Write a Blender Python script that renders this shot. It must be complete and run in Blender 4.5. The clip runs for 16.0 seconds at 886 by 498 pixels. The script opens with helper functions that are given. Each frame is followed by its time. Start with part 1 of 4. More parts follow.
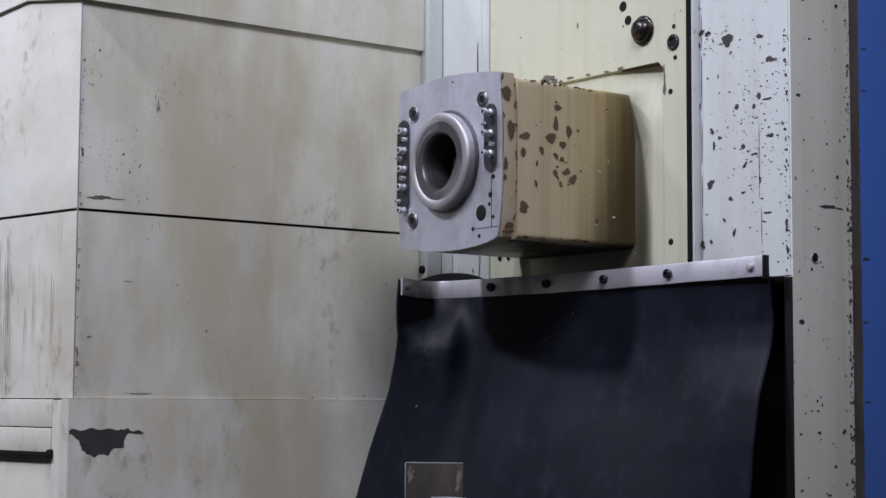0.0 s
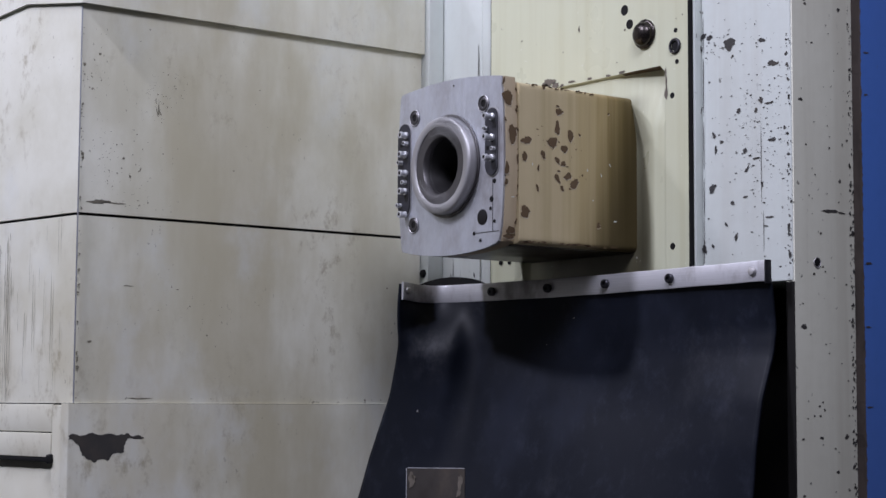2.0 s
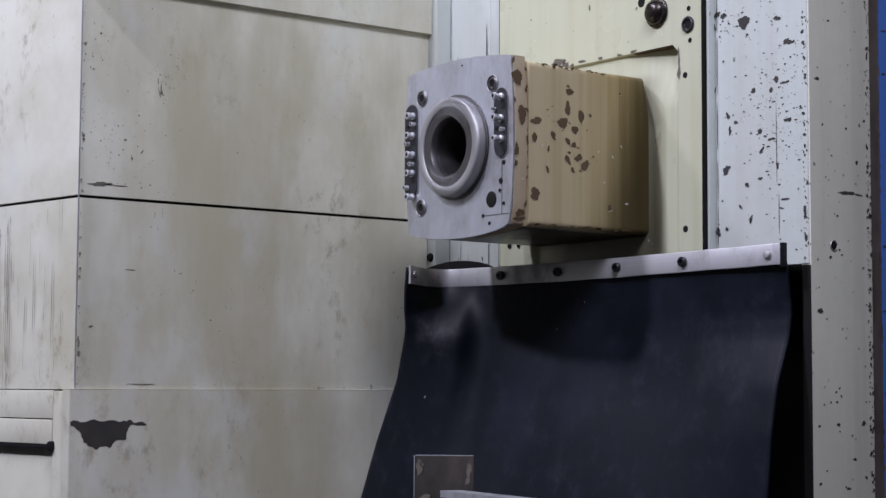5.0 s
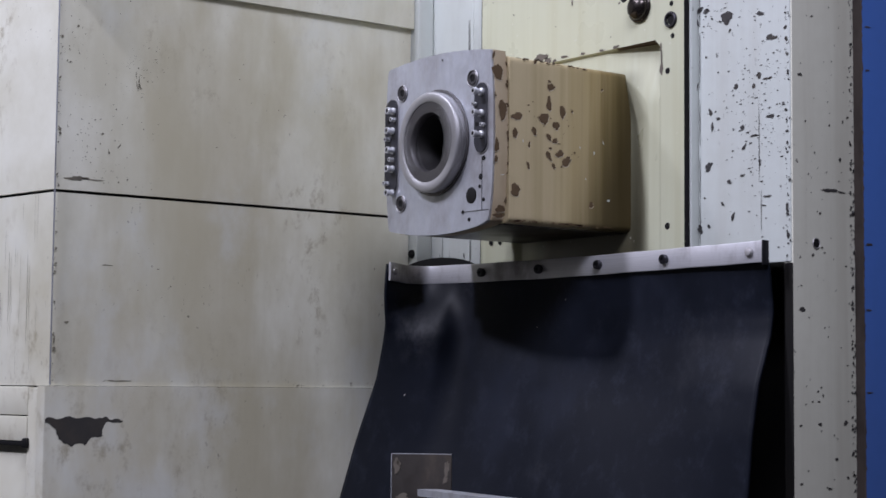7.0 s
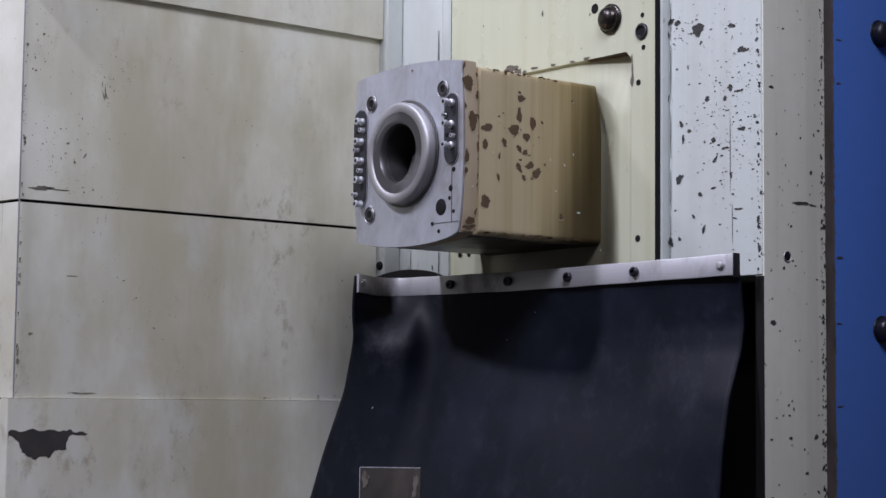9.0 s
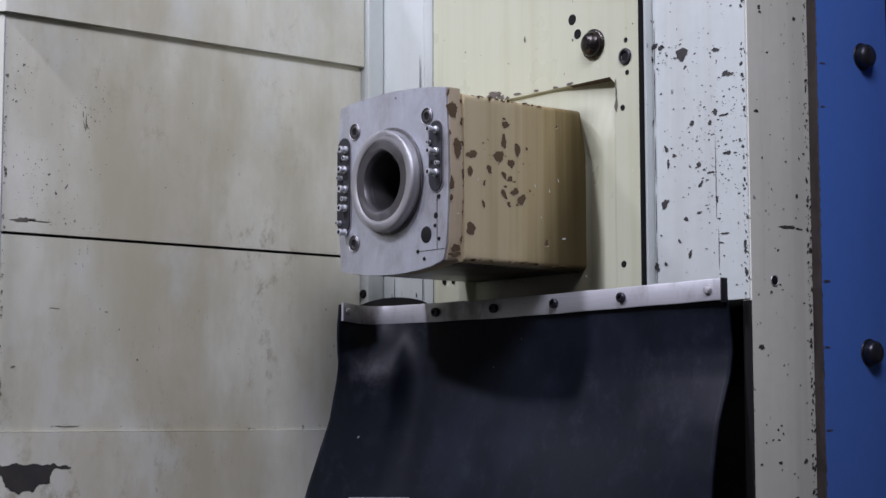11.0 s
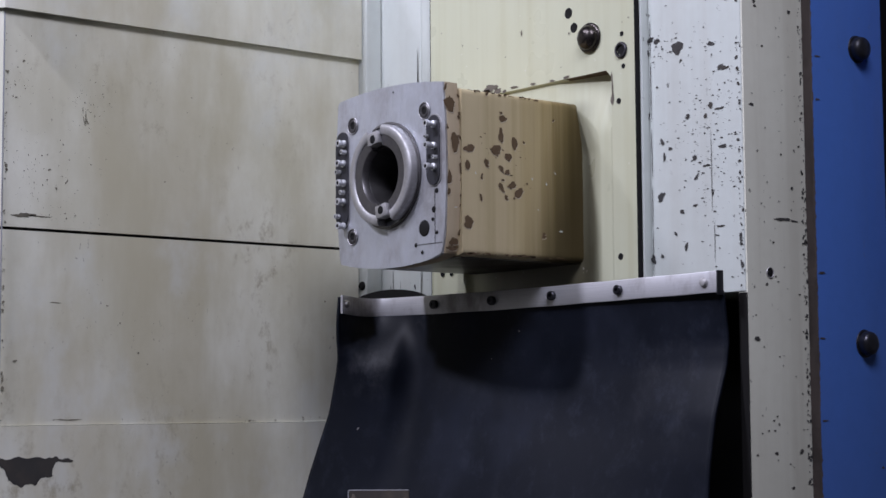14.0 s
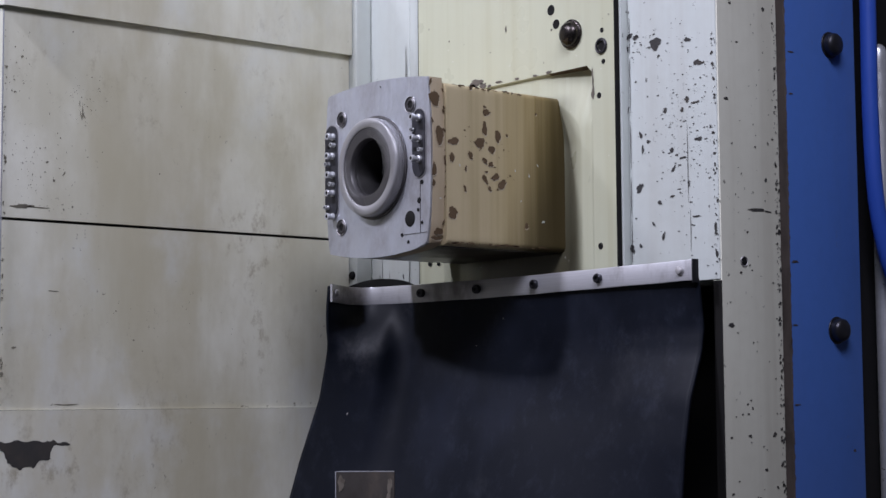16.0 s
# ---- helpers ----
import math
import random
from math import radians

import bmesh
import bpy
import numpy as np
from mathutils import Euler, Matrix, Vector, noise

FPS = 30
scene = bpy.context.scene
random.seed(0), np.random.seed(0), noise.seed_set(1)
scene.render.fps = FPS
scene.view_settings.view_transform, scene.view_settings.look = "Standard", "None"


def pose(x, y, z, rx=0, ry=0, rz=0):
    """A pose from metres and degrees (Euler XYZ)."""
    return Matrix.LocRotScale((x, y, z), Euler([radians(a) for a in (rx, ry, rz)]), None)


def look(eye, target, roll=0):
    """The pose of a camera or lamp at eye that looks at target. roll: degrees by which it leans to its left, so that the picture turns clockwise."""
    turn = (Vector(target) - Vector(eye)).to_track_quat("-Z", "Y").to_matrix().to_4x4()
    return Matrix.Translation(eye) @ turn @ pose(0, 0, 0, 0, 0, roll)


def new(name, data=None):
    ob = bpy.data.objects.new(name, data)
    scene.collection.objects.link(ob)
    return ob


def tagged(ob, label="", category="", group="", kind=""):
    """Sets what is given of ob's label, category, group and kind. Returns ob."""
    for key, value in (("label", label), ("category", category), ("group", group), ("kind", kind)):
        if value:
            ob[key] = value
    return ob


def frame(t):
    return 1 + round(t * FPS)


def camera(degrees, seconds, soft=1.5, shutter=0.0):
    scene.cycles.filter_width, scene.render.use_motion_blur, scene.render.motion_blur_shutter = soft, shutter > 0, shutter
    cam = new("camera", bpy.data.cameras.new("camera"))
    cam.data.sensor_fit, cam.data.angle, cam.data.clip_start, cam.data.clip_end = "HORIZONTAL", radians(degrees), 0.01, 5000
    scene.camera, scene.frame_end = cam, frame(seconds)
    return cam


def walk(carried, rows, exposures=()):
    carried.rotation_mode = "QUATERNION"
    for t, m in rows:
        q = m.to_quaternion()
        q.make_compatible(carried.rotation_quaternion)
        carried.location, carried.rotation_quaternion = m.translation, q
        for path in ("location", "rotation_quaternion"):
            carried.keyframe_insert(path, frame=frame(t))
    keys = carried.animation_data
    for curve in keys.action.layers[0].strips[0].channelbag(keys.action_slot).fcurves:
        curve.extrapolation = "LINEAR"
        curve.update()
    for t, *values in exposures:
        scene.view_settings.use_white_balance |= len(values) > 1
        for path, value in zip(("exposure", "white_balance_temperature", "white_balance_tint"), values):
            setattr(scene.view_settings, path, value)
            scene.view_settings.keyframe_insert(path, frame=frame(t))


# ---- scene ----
cam = camera(28.3, 16.0, shutter=0.9)
PATH = [
    (0, (1.856, -1.406, 1.479), (0.266, -0.204, 1.651), 0.3),
    (0.5, (1.856, -1.407, 1.481), (0.266, -0.204, 1.653), 0.3),
    (1, (1.856, -1.404, 1.483), (0.266, -0.203, 1.654), 0.3),
    (1.5, (1.857, -1.404, 1.481), (0.267, -0.204, 1.655), 0.3),
    (2, (1.85, -1.403, 1.483), (0.261, -0.202, 1.657), 0.3),
    (2.5, (1.843, -1.4, 1.485), (0.253, -0.199, 1.655), 0.3),
    (3, (1.839, -1.392, 1.479), (0.247, -0.195, 1.651), 0.3),
    (3.5, (1.832, -1.39, 1.485), (0.239, -0.191, 1.649), 0.3),
    (4, (1.824, -1.388, 1.483), (0.232, -0.189, 1.645), 0.3),
    (6.5, (1.802, -1.36, 1.488), (0.208, -0.16, 1.635), 0.3),
    (7, (1.803, -1.352, 1.484), (0.214, -0.147, 1.639), 0.5),
    (7.5, (1.805, -1.348, 1.482), (0.222, -0.136, 1.648), 0.8),
    (8, (1.798, -1.351, 1.484), (0.224, -0.129, 1.655), 1.0),
    (8.5, (1.793, -1.349, 1.488), (0.224, -0.12, 1.656), 0.9),
    (9, (1.785, -1.348, 1.485), (0.223, -0.111, 1.654), 0.6),
    (11.5, (1.766, -1.354, 1.494), (0.225, -0.094, 1.694), -0.2),
    (12, (1.769, -1.351, 1.502), (0.225, -0.094, 1.691), -0.3),
    (12.5, (1.769, -1.351, 1.501), (0.225, -0.094, 1.688), -0.3),
    (13, (1.768, -1.352, 1.5), (0.224, -0.094, 1.686), -0.4),
    (13.5, (1.769, -1.351, 1.499), (0.224, -0.093, 1.684), -0.4),
    (14, (1.781, -1.363, 1.501), (0.239, -0.102, 1.679), -0.4),
    (14.5, (1.81, -1.362, 1.497), (0.261, -0.109, 1.673), -0.4),
    (15, (1.829, -1.373, 1.489), (0.281, -0.119, 1.667), -0.4),
    (15.5, (1.839, -1.387, 1.488), (0.296, -0.127, 1.663), -0.4),
    (16, (1.849, -1.39, 1.487), (0.305, -0.131, 1.66), -0.4),
]
walk(cam, [(t, look(eye, target, roll)) for t, eye, target, roll in PATH])

# ---- light and exposure ----
world = bpy.data.worlds.new("hall_air")
world.use_nodes = True
world.node_tree.nodes["Background"].inputs[0].default_value = (0.80, 0.86, 1.0, 1)
world.node_tree.nodes["Background"].inputs[1].default_value = 0.03
scene.world = world
scene.view_settings.exposure = -0.31


def area_lamp(name, eye, target, sx, sy, watts, colour):
    data = bpy.data.lights.new(name, "AREA")
    data.shape, data.size, data.size_y, data.energy, data.color = "RECTANGLE", sx, sy, watts, colour
    ob = new(name, data)
    ob.matrix_world = look(eye, target)
    return tagged(ob, "unseen white lamp panel above the machine", "lamp")


# two hall lamps in front of the machine, and a broad unseen fill added at the side
LAMP_TINT = (0.80, 0.803, 0.990)
area_lamp("hanging_lamp", (-1.45, -2.20, 4.00), (0.0, 0.2, 1.75), 0.26, 0.26, 33, LAMP_TINT)
area_lamp("hanging_lamp", (-0.37, -2.25, 3.80), (0.0, 0.2, 1.75), 0.20, 0.20, 78, LAMP_TINT)
area_lamp("side_fill", (1.90, -1.20, 3.90), (0.0, 0.2, 1.75), 1.3, 0.8, 86, LAMP_TINT)

# ---- materials ----


class Nodes:
    """A short way to write node materials."""

    def __init__(self, name):
        self.m = bpy.data.materials.new(name)
        self.m.use_nodes = True
        self.t = self.m.node_tree
        self.out = self.t.nodes["Principled BSDF"]
        self.xyz = self.add("ShaderNodeTexCoord").outputs["Object"]

    def add(self, kind, **given):
        n = self.t.nodes.new(kind)
        for k, v in given.items():
            if k == "operation":
                n.operation = v
            elif k == "blend":
                n.data_type, n.blend_type = "RGBA", v
        return n

    def put(self, socket, value):
        if hasattr(value, "is_output"):
            self.t.links.new(value, socket)
        elif isinstance(value, tuple) and len(value) == 3 and socket.type == "RGBA":
            socket.default_value = (*value, 1)
        else:
            socket.default_value = value

    def noise(self, scale, detail=4.0, stretch=(1, 1, 1), rough=0.55, shift=(0, 0, 0)):
        mp = self.add("ShaderNodeMapping")
        mp.inputs["Scale"].default_value = stretch
        mp.inputs["Location"].default_value = shift
        self.put(mp.inputs["Vector"], self.xyz)
        n = self.add("ShaderNodeTexNoise")
        n.inputs["Scale"].default_value, n.inputs["Detail"].default_value, n.inputs["Roughness"].default_value = scale, detail, rough
        self.put(n.inputs["Vector"], mp.outputs[0])
        return n.outputs["Fac"]

    def ramp(self, value, lo, hi, a=0.0, b=1.0):
        n = self.add("ShaderNodeMapRange")
        n.interpolation_type = "SMOOTHSTEP"
        for k, v in (("Value", value), ("From Min", lo), ("From Max", hi), ("To Min", a), ("To Max", b)):
            self.put(n.inputs[k], v)
        return n.outputs["Result"]

    def math(self, op, a, b=0.0):
        n = self.add("ShaderNodeMath", operation=op)
        self.put(n.inputs[0], a), self.put(n.inputs[1], b)
        return n.outputs[0]

    def mix(self, fac, a, b, blend="MIX"):
        n = self.add("ShaderNodeMix", blend=blend)
        ins = [s for s in n.inputs if s.type == "RGBA"]
        self.put(n.inputs[0], fac), self.put(ins[0], a), self.put(ins[1], b)
        return [s for s in n.outputs if s.type == "RGBA"][0]

    def done(self, colour, rough=0.5, metal=0.0, bump=None, height=0.0005, strength=0.4, spec=0.5):
        self.put(self.out.inputs["Base Color"], colour)
        self.put(self.out.inputs["Roughness"], rough)
        self.put(self.out.inputs["Metallic"], metal)
        self.put(self.out.inputs["Specular IOR Level"], spec)
        if bump is not None:
            b = self.add("ShaderNodeBump")
            b.inputs["Strength"].default_value, b.inputs["Distance"].default_value = strength, height
            self.put(b.inputs["Height"], bump)
            self.put(self.out.inputs["Normal"], b.outputs[0])
        return self.m


def paint(name, base, stain, amount=0.5, streak=(16, 16, 1.2), rough=0.42, specks=0.0, shift=(0, 0, 0), speck=(0.05, 0.045, 0.04), spec=0.4):
    """Old machine enamel: clouds, runs of oil, fine specks of lost paint and a slight orange peel."""
    n = Nodes(name)
    runs = n.ramp(n.noise(1.0, 5, streak, 0.6, shift), 0.44, 0.68)
    cloud = n.ramp(n.noise(3.2, 5, (1, 1, 0.6), 0.6, (shift[0] + 3, 1, 2)), 0.38, 0.72)
    dirt = n.math("MULTIPLY", n.math("ADD", n.math("MULTIPLY", runs, 0.65), n.math("MULTIPLY", cloud, 0.55)), amount)
    c = n.mix(dirt, base, stain)
    c = n.mix(n.ramp(n.noise(55, 3), 0.35, 0.75, 0.0, 0.13), c, (base[0] * 0.72, base[1] * 0.70, base[2] * 0.66))
    if specks:
        spots = n.math("MULTIPLY", n.ramp(n.noise(130, 2, (1, 1, 0.8), 0.5, shift), 0.69, 0.72), n.ramp(n.noise(7, 3, (1, 1, 1), 0.5, (5, 2, shift[0])), 0.47, 0.62))
        c = n.mix(n.math("MULTIPLY", spots, specks), c, speck)
    peel = n.noise(420, 2)
    return n.done(c, n.ramp(n.noise(9, 4), 0.3, 0.7, rough - 0.08, rough + 0.14), 0.0, peel, 0.0003, 0.25, spec)


def bare(name, base, rough=0.38, metal=0.9, stain=(0.10, 0.085, 0.07), amount=0.35, grain=(2, 90, 90), lo=0.42):
    """Machined or worn metal with a lay of fine scratches and oily stains."""
    n = Nodes(name)
    lay = n.noise(6, 4, grain, 0.6)
    cloud = n.ramp(n.noise(14, 5, (1, 1, 0.5), 0.65), lo, 0.75)
    c = n.mix(n.ramp(lay, 0.35, 0.7, 0, 0.25), base, tuple(v * 0.6 for v in base))
    c = n.mix(n.math("MULTIPLY", cloud, amount), c, stain)
    r = n.math("ADD", n.ramp(lay, 0.3, 0.7, rough - 0.07, rough + 0.08), n.math("MULTIPLY", cloud, 0.12))
    return n.done(c, r, metal, lay, 0.0002, 0.15)


def axis_of(n, which):
    sep = n.add("ShaderNodeSeparateXYZ")
    n.put(sep.inputs[0], n.xyz)
    return sep.outputs[which]


def cover_material():
    """Cream sheet enamel with olive oil clouds, broad wiped runs, fine grime and freckles."""
    n = Nodes("cover_enamel")
    base = (0.775, 0.775, 0.675)
    cloud = n.ramp(n.noise(2.4, 7, (1, 1.5, 1.0), 0.62, (3, 1, 2)), 0.43, 0.66)
    broad = n.ramp(n.noise(1.0, 5, (1.0, 6.0, 1.7), 0.6, (4, 2.3, 1)), 0.42, 0.66)
    runs = n.ramp(n.noise(1.0, 6, (1.0, 26, 1.8), 0.62, (1, 0, 7)), 0.48, 0.74)
    c = n.mix(n.math("MULTIPLY", cloud, 0.46), base, (0.43, 0.40, 0.26))
    c = n.mix(n.math("MULTIPLY", broad, 0.44), c, (0.40, 0.345, 0.20))
    c = n.mix(n.math("MULTIPLY", runs, 0.14), c, (0.38, 0.345, 0.22))
    c = n.mix(n.ramp(n.noise(5.5, 6, (1, 1, 0.7), 0.65, (8, 5, 3)), 0.50, 0.72, 0.0, 0.50), c, (0.70, 0.73, 0.71))
    grime = n.math("MULTIPLY", n.ramp(n.noise(38, 7, (1, 1, 0.7), 0.72, (2, 9, 1)), 0.50, 0.74), n.ramp(n.noise(5, 4, (1, 1, 0.6), 0.6, (0, 3, 8)), 0.44, 0.66))
    c = n.mix(n.math("MULTIPLY", grime, 0.75), c, (0.25, 0.205, 0.115))
    freckle = n.math("MULTIPLY", n.ramp(n.noise(210, 2, (1, 1, 0.6), 0.5), 0.70, 0.73), n.ramp(n.noise(6, 3, (1, 1, 1), 0.5, (5, 2, 0)), 0.50, 0.66))
    c = n.mix(n.math("MULTIPLY", freckle, 0.6), c, (0.12, 0.10, 0.07))
    return n.done(c, n.ramp(n.noise(9, 4), 0.3, 0.7, 0.36, 0.58), 0.0, n.noise(300, 3), 0.0003, 0.25, 0.4)


COVER = cover_material()
RAIL_PAINT = paint("rail_enamel", (0.64, 0.685, 0.655), (0.50, 0.49, 0.44), 0.35, (30, 30, 0.8), 0.42, 0.7, (3, 0, 0))
SIDE_PAINT = paint("side_enamel", (0.745, 0.745, 0.635), (0.42, 0.39, 0.31), 0.4, (20, 20, 1.0), 0.45, 0.8, (7, 0, 0))


def plate_material():
    """Glossy cream-yellow enamel with fine vertical runs; oil and the ram's painted shade darken it round and below the
    joint.
    """
    n = Nodes("plate_enamel")
    runs = n.ramp(n.noise(1.0, 6, (42, 42, 1.1), 0.6, (1, 0, 0)), 0.44, 0.72)
    cloud = n.ramp(n.noise(6, 6, (1, 1, 0.6), 0.62, (3, 1, 2)), 0.42, 0.70)
    c = n.mix(n.math("MULTIPLY", runs, 0.30), (0.60, 0.615, 0.46), (0.44, 0.42, 0.25))
    c = n.mix(n.math("MULTIPLY", cloud, 0.30), c, (0.50, 0.48, 0.31))
    x, z = axis_of(n, 0), axis_of(n, 2)
    wave = n.math("MULTIPLY", n.math("SUBTRACT", n.noise(16, 5, (1, 1, 0.35), 0.6, (6, 0, 0)), 0.5), 0.05)
    near = n.ramp(n.math("ADD", x, wave), 0.126, 0.170, 1.0, 0.0)
    low = n.ramp(n.math("ADD", z, wave), 1.60, 1.905, 1.0, 0.45)
    right = n.ramp(n.math("ADD", x, wave), -0.09, -0.03)
    # mask for seeping oil and the ram's shade, both put into the colour
    oil = n.math("MULTIPLY", n.math("MULTIPLY", near, right), n.math("MULTIPLY", low, n.ramp(z, 1.885, 1.905, 1.0, 0.0)))
    c = n.mix(n.math("MULTIPLY", oil, 0.90), c, (0.075, 0.057, 0.022))
    c = n.mix(n.ramp(n.noise(120, 2, (1, 1, 1), 0.5, (4, 4, 4)), 0.74, 0.76, 0, 0.6), c, (0.80, 0.80, 0.74))
    return n.done(c, n.ramp(n.noise(9, 4), 0.3, 0.7, 0.26, 0.42), 0.0, n.noise(30, 3, (1, 1, 0.4)), 0.0012, 0.18, 0.5)


PLATE_PAINT = plate_material()


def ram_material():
    """Tan enamel with olive oil runs that thicken towards the rear joint, whose shade is painted in too."""
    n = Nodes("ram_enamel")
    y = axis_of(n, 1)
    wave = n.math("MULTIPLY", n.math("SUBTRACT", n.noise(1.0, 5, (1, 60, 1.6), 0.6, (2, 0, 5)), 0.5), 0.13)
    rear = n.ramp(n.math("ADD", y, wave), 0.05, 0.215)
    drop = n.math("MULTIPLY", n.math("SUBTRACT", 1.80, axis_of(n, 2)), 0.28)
    # oil and shade of the lower rear corner, put into the colour
    rear_shade = n.ramp(n.math("ADD", n.math("ADD", y, drop), n.math("MULTIPLY", wave, 0.30)), 0.135, 0.222)
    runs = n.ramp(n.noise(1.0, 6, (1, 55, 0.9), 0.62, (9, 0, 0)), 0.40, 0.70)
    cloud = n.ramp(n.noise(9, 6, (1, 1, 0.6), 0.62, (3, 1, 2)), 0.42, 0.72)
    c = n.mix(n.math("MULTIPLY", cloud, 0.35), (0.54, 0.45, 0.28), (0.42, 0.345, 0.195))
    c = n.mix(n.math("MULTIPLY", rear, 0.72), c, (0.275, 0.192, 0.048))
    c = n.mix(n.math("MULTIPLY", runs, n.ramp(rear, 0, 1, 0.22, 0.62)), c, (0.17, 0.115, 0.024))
    c = n.mix(n.math("MULTIPLY", rear_shade, 0.88), c, (0.040, 0.030, 0.011))
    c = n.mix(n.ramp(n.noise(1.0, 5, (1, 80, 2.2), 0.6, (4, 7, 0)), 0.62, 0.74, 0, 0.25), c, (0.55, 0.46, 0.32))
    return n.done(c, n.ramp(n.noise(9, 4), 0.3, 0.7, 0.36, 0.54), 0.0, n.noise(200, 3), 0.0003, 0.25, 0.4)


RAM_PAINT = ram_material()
CAP_PAINT = paint("cap_enamel", (0.51, 0.42, 0.295), (0.30, 0.22, 0.11), 0.5, (20, 20, 1.5), 0.45, 0.3, (4, 0, 0))
BLUE_PAINT = paint("blue_enamel", (0.066, 0.160, 0.50), (0.075, 0.125, 0.30), 0.5, (9, 9, 1.4), 0.5, 0.15, (2, 0, 0), (0.13, 0.11, 0.09), 0.3)
HOSE_BLUE = paint("hose_blue", (0.03, 0.09, 0.46), (0.03, 0.06, 0.25), 0.4, (9, 9, 3), 0.4, 0.0)
PRIMER = paint("bare_patch", (0.050, 0.050, 0.051), (0.10, 0.085, 0.07), 0.6, (20, 20, 20), 0.6, 0.0, spec=0.2)
UNDER_SHADE = paint("underside_dark", (0.055, 0.042, 0.03), (0.02, 0.016, 0.013), 0.8, (12, 12, 12), 0.35, 0.0)
SMUDGE = paint("rubbed_dirt", (0.27, 0.25, 0.19), (0.13, 0.12, 0.10), 0.7, (20, 20, 20), 0.6, 0.0, spec=0.2)
RAM_PATCH = paint("ram_bare_patch", (0.098, 0.064, 0.036), (0.155, 0.105, 0.065), 0.6, (30, 30, 30), 0.6, 0.0, spec=0.2)
TORN = paint("torn_paint", (0.17, 0.15, 0.125), (0.09, 0.075, 0.06), 0.7, (60, 60, 60), 0.6, 0.0, spec=0.2)
RUSTY_EDGE = paint("worn_edge", (0.080, 0.066, 0.060), (0.03, 0.026, 0.024), 0.9, (30, 30, 12), 0.75, 0.6, (0, 4, 0), spec=0.15)
STEEL = bare("ground_steel", (0.64, 0.665, 0.72), 0.50, 0.8, (0.25, 0.225, 0.205), 0.7, (14, 2, 9))
BRIGHT = bare("turned_steel", (0.62, 0.61, 0.62), 0.58, 1.0, (0.25, 0.22, 0.2), 0.3, (30, 3, 30))
FLANGE = bare("turned_flange", (0.52, 0.515, 0.525), 0.50, 0.85, (0.16, 0.145, 0.135), 0.4, (30, 3, 30))
DULL = bare("oily_steel", (0.15, 0.145, 0.15), 0.46, 0.9, (0.06, 0.055, 0.05), 0.5, (30, 3, 30))
DARK_STEEL = bare("blued_steel", (0.055, 0.055, 0.065), 0.38, 0.8, (0.03, 0.03, 0.03), 0.4, (20, 20, 20))
BORE = bare("oiled_bore", (0.022, 0.021, 0.022), 0.50, 0.4, (0.02, 0.018, 0.016), 0.6, (30, 3, 30))
NOZZLE = bare("zinc", (0.76, 0.77, 0.80), 0.34, 0.65, (0.3, 0.29, 0.28), 0.2, (20, 20, 20))
ALU = bare("aluminium", (0.64, 0.64, 0.67), 0.46, 0.35, (0.14, 0.12, 0.11), 0.75, (3, 3, 160), 0.5)
RUSTED = bare("rusty_steel", (0.055, 0.048, 0.043), 0.5, 0.5, (0.115, 0.09, 0.066), 0.7, (20, 20, 20), 0.52)
BRONZE = bare("dark_bronze", (0.060, 0.052, 0.048), 0.22, 0.85, (0.03, 0.025, 0.025), 0.3, (20, 20, 20))
PLATE_STEEL = bare("grey_anodised", (0.036, 0.037, 0.047), 0.42, 0.3, (0.06, 0.058, 0.06), 0.35, (20, 20, 20))
CHIP_RIM = paint("chip_rim", (0.60, 0.53, 0.42), (0.45, 0.38, 0.28), 0.4, (30, 30, 30), 0.5, 0.0)
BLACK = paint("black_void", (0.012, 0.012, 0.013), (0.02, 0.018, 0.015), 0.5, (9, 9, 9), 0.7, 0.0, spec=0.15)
WALL_MAT = paint("hall_plaster", (0.46, 0.47, 0.48), (0.36, 0.36, 0.355), 0.4, (2, 2, 0.6), 0.7, 0.0, spec=0.2)
FLOOR_MAT = paint("hall_concrete", (0.085, 0.085, 0.083), (0.03, 0.029, 0.027), 0.6, (1, 1, 1), 0.6, 0.4)


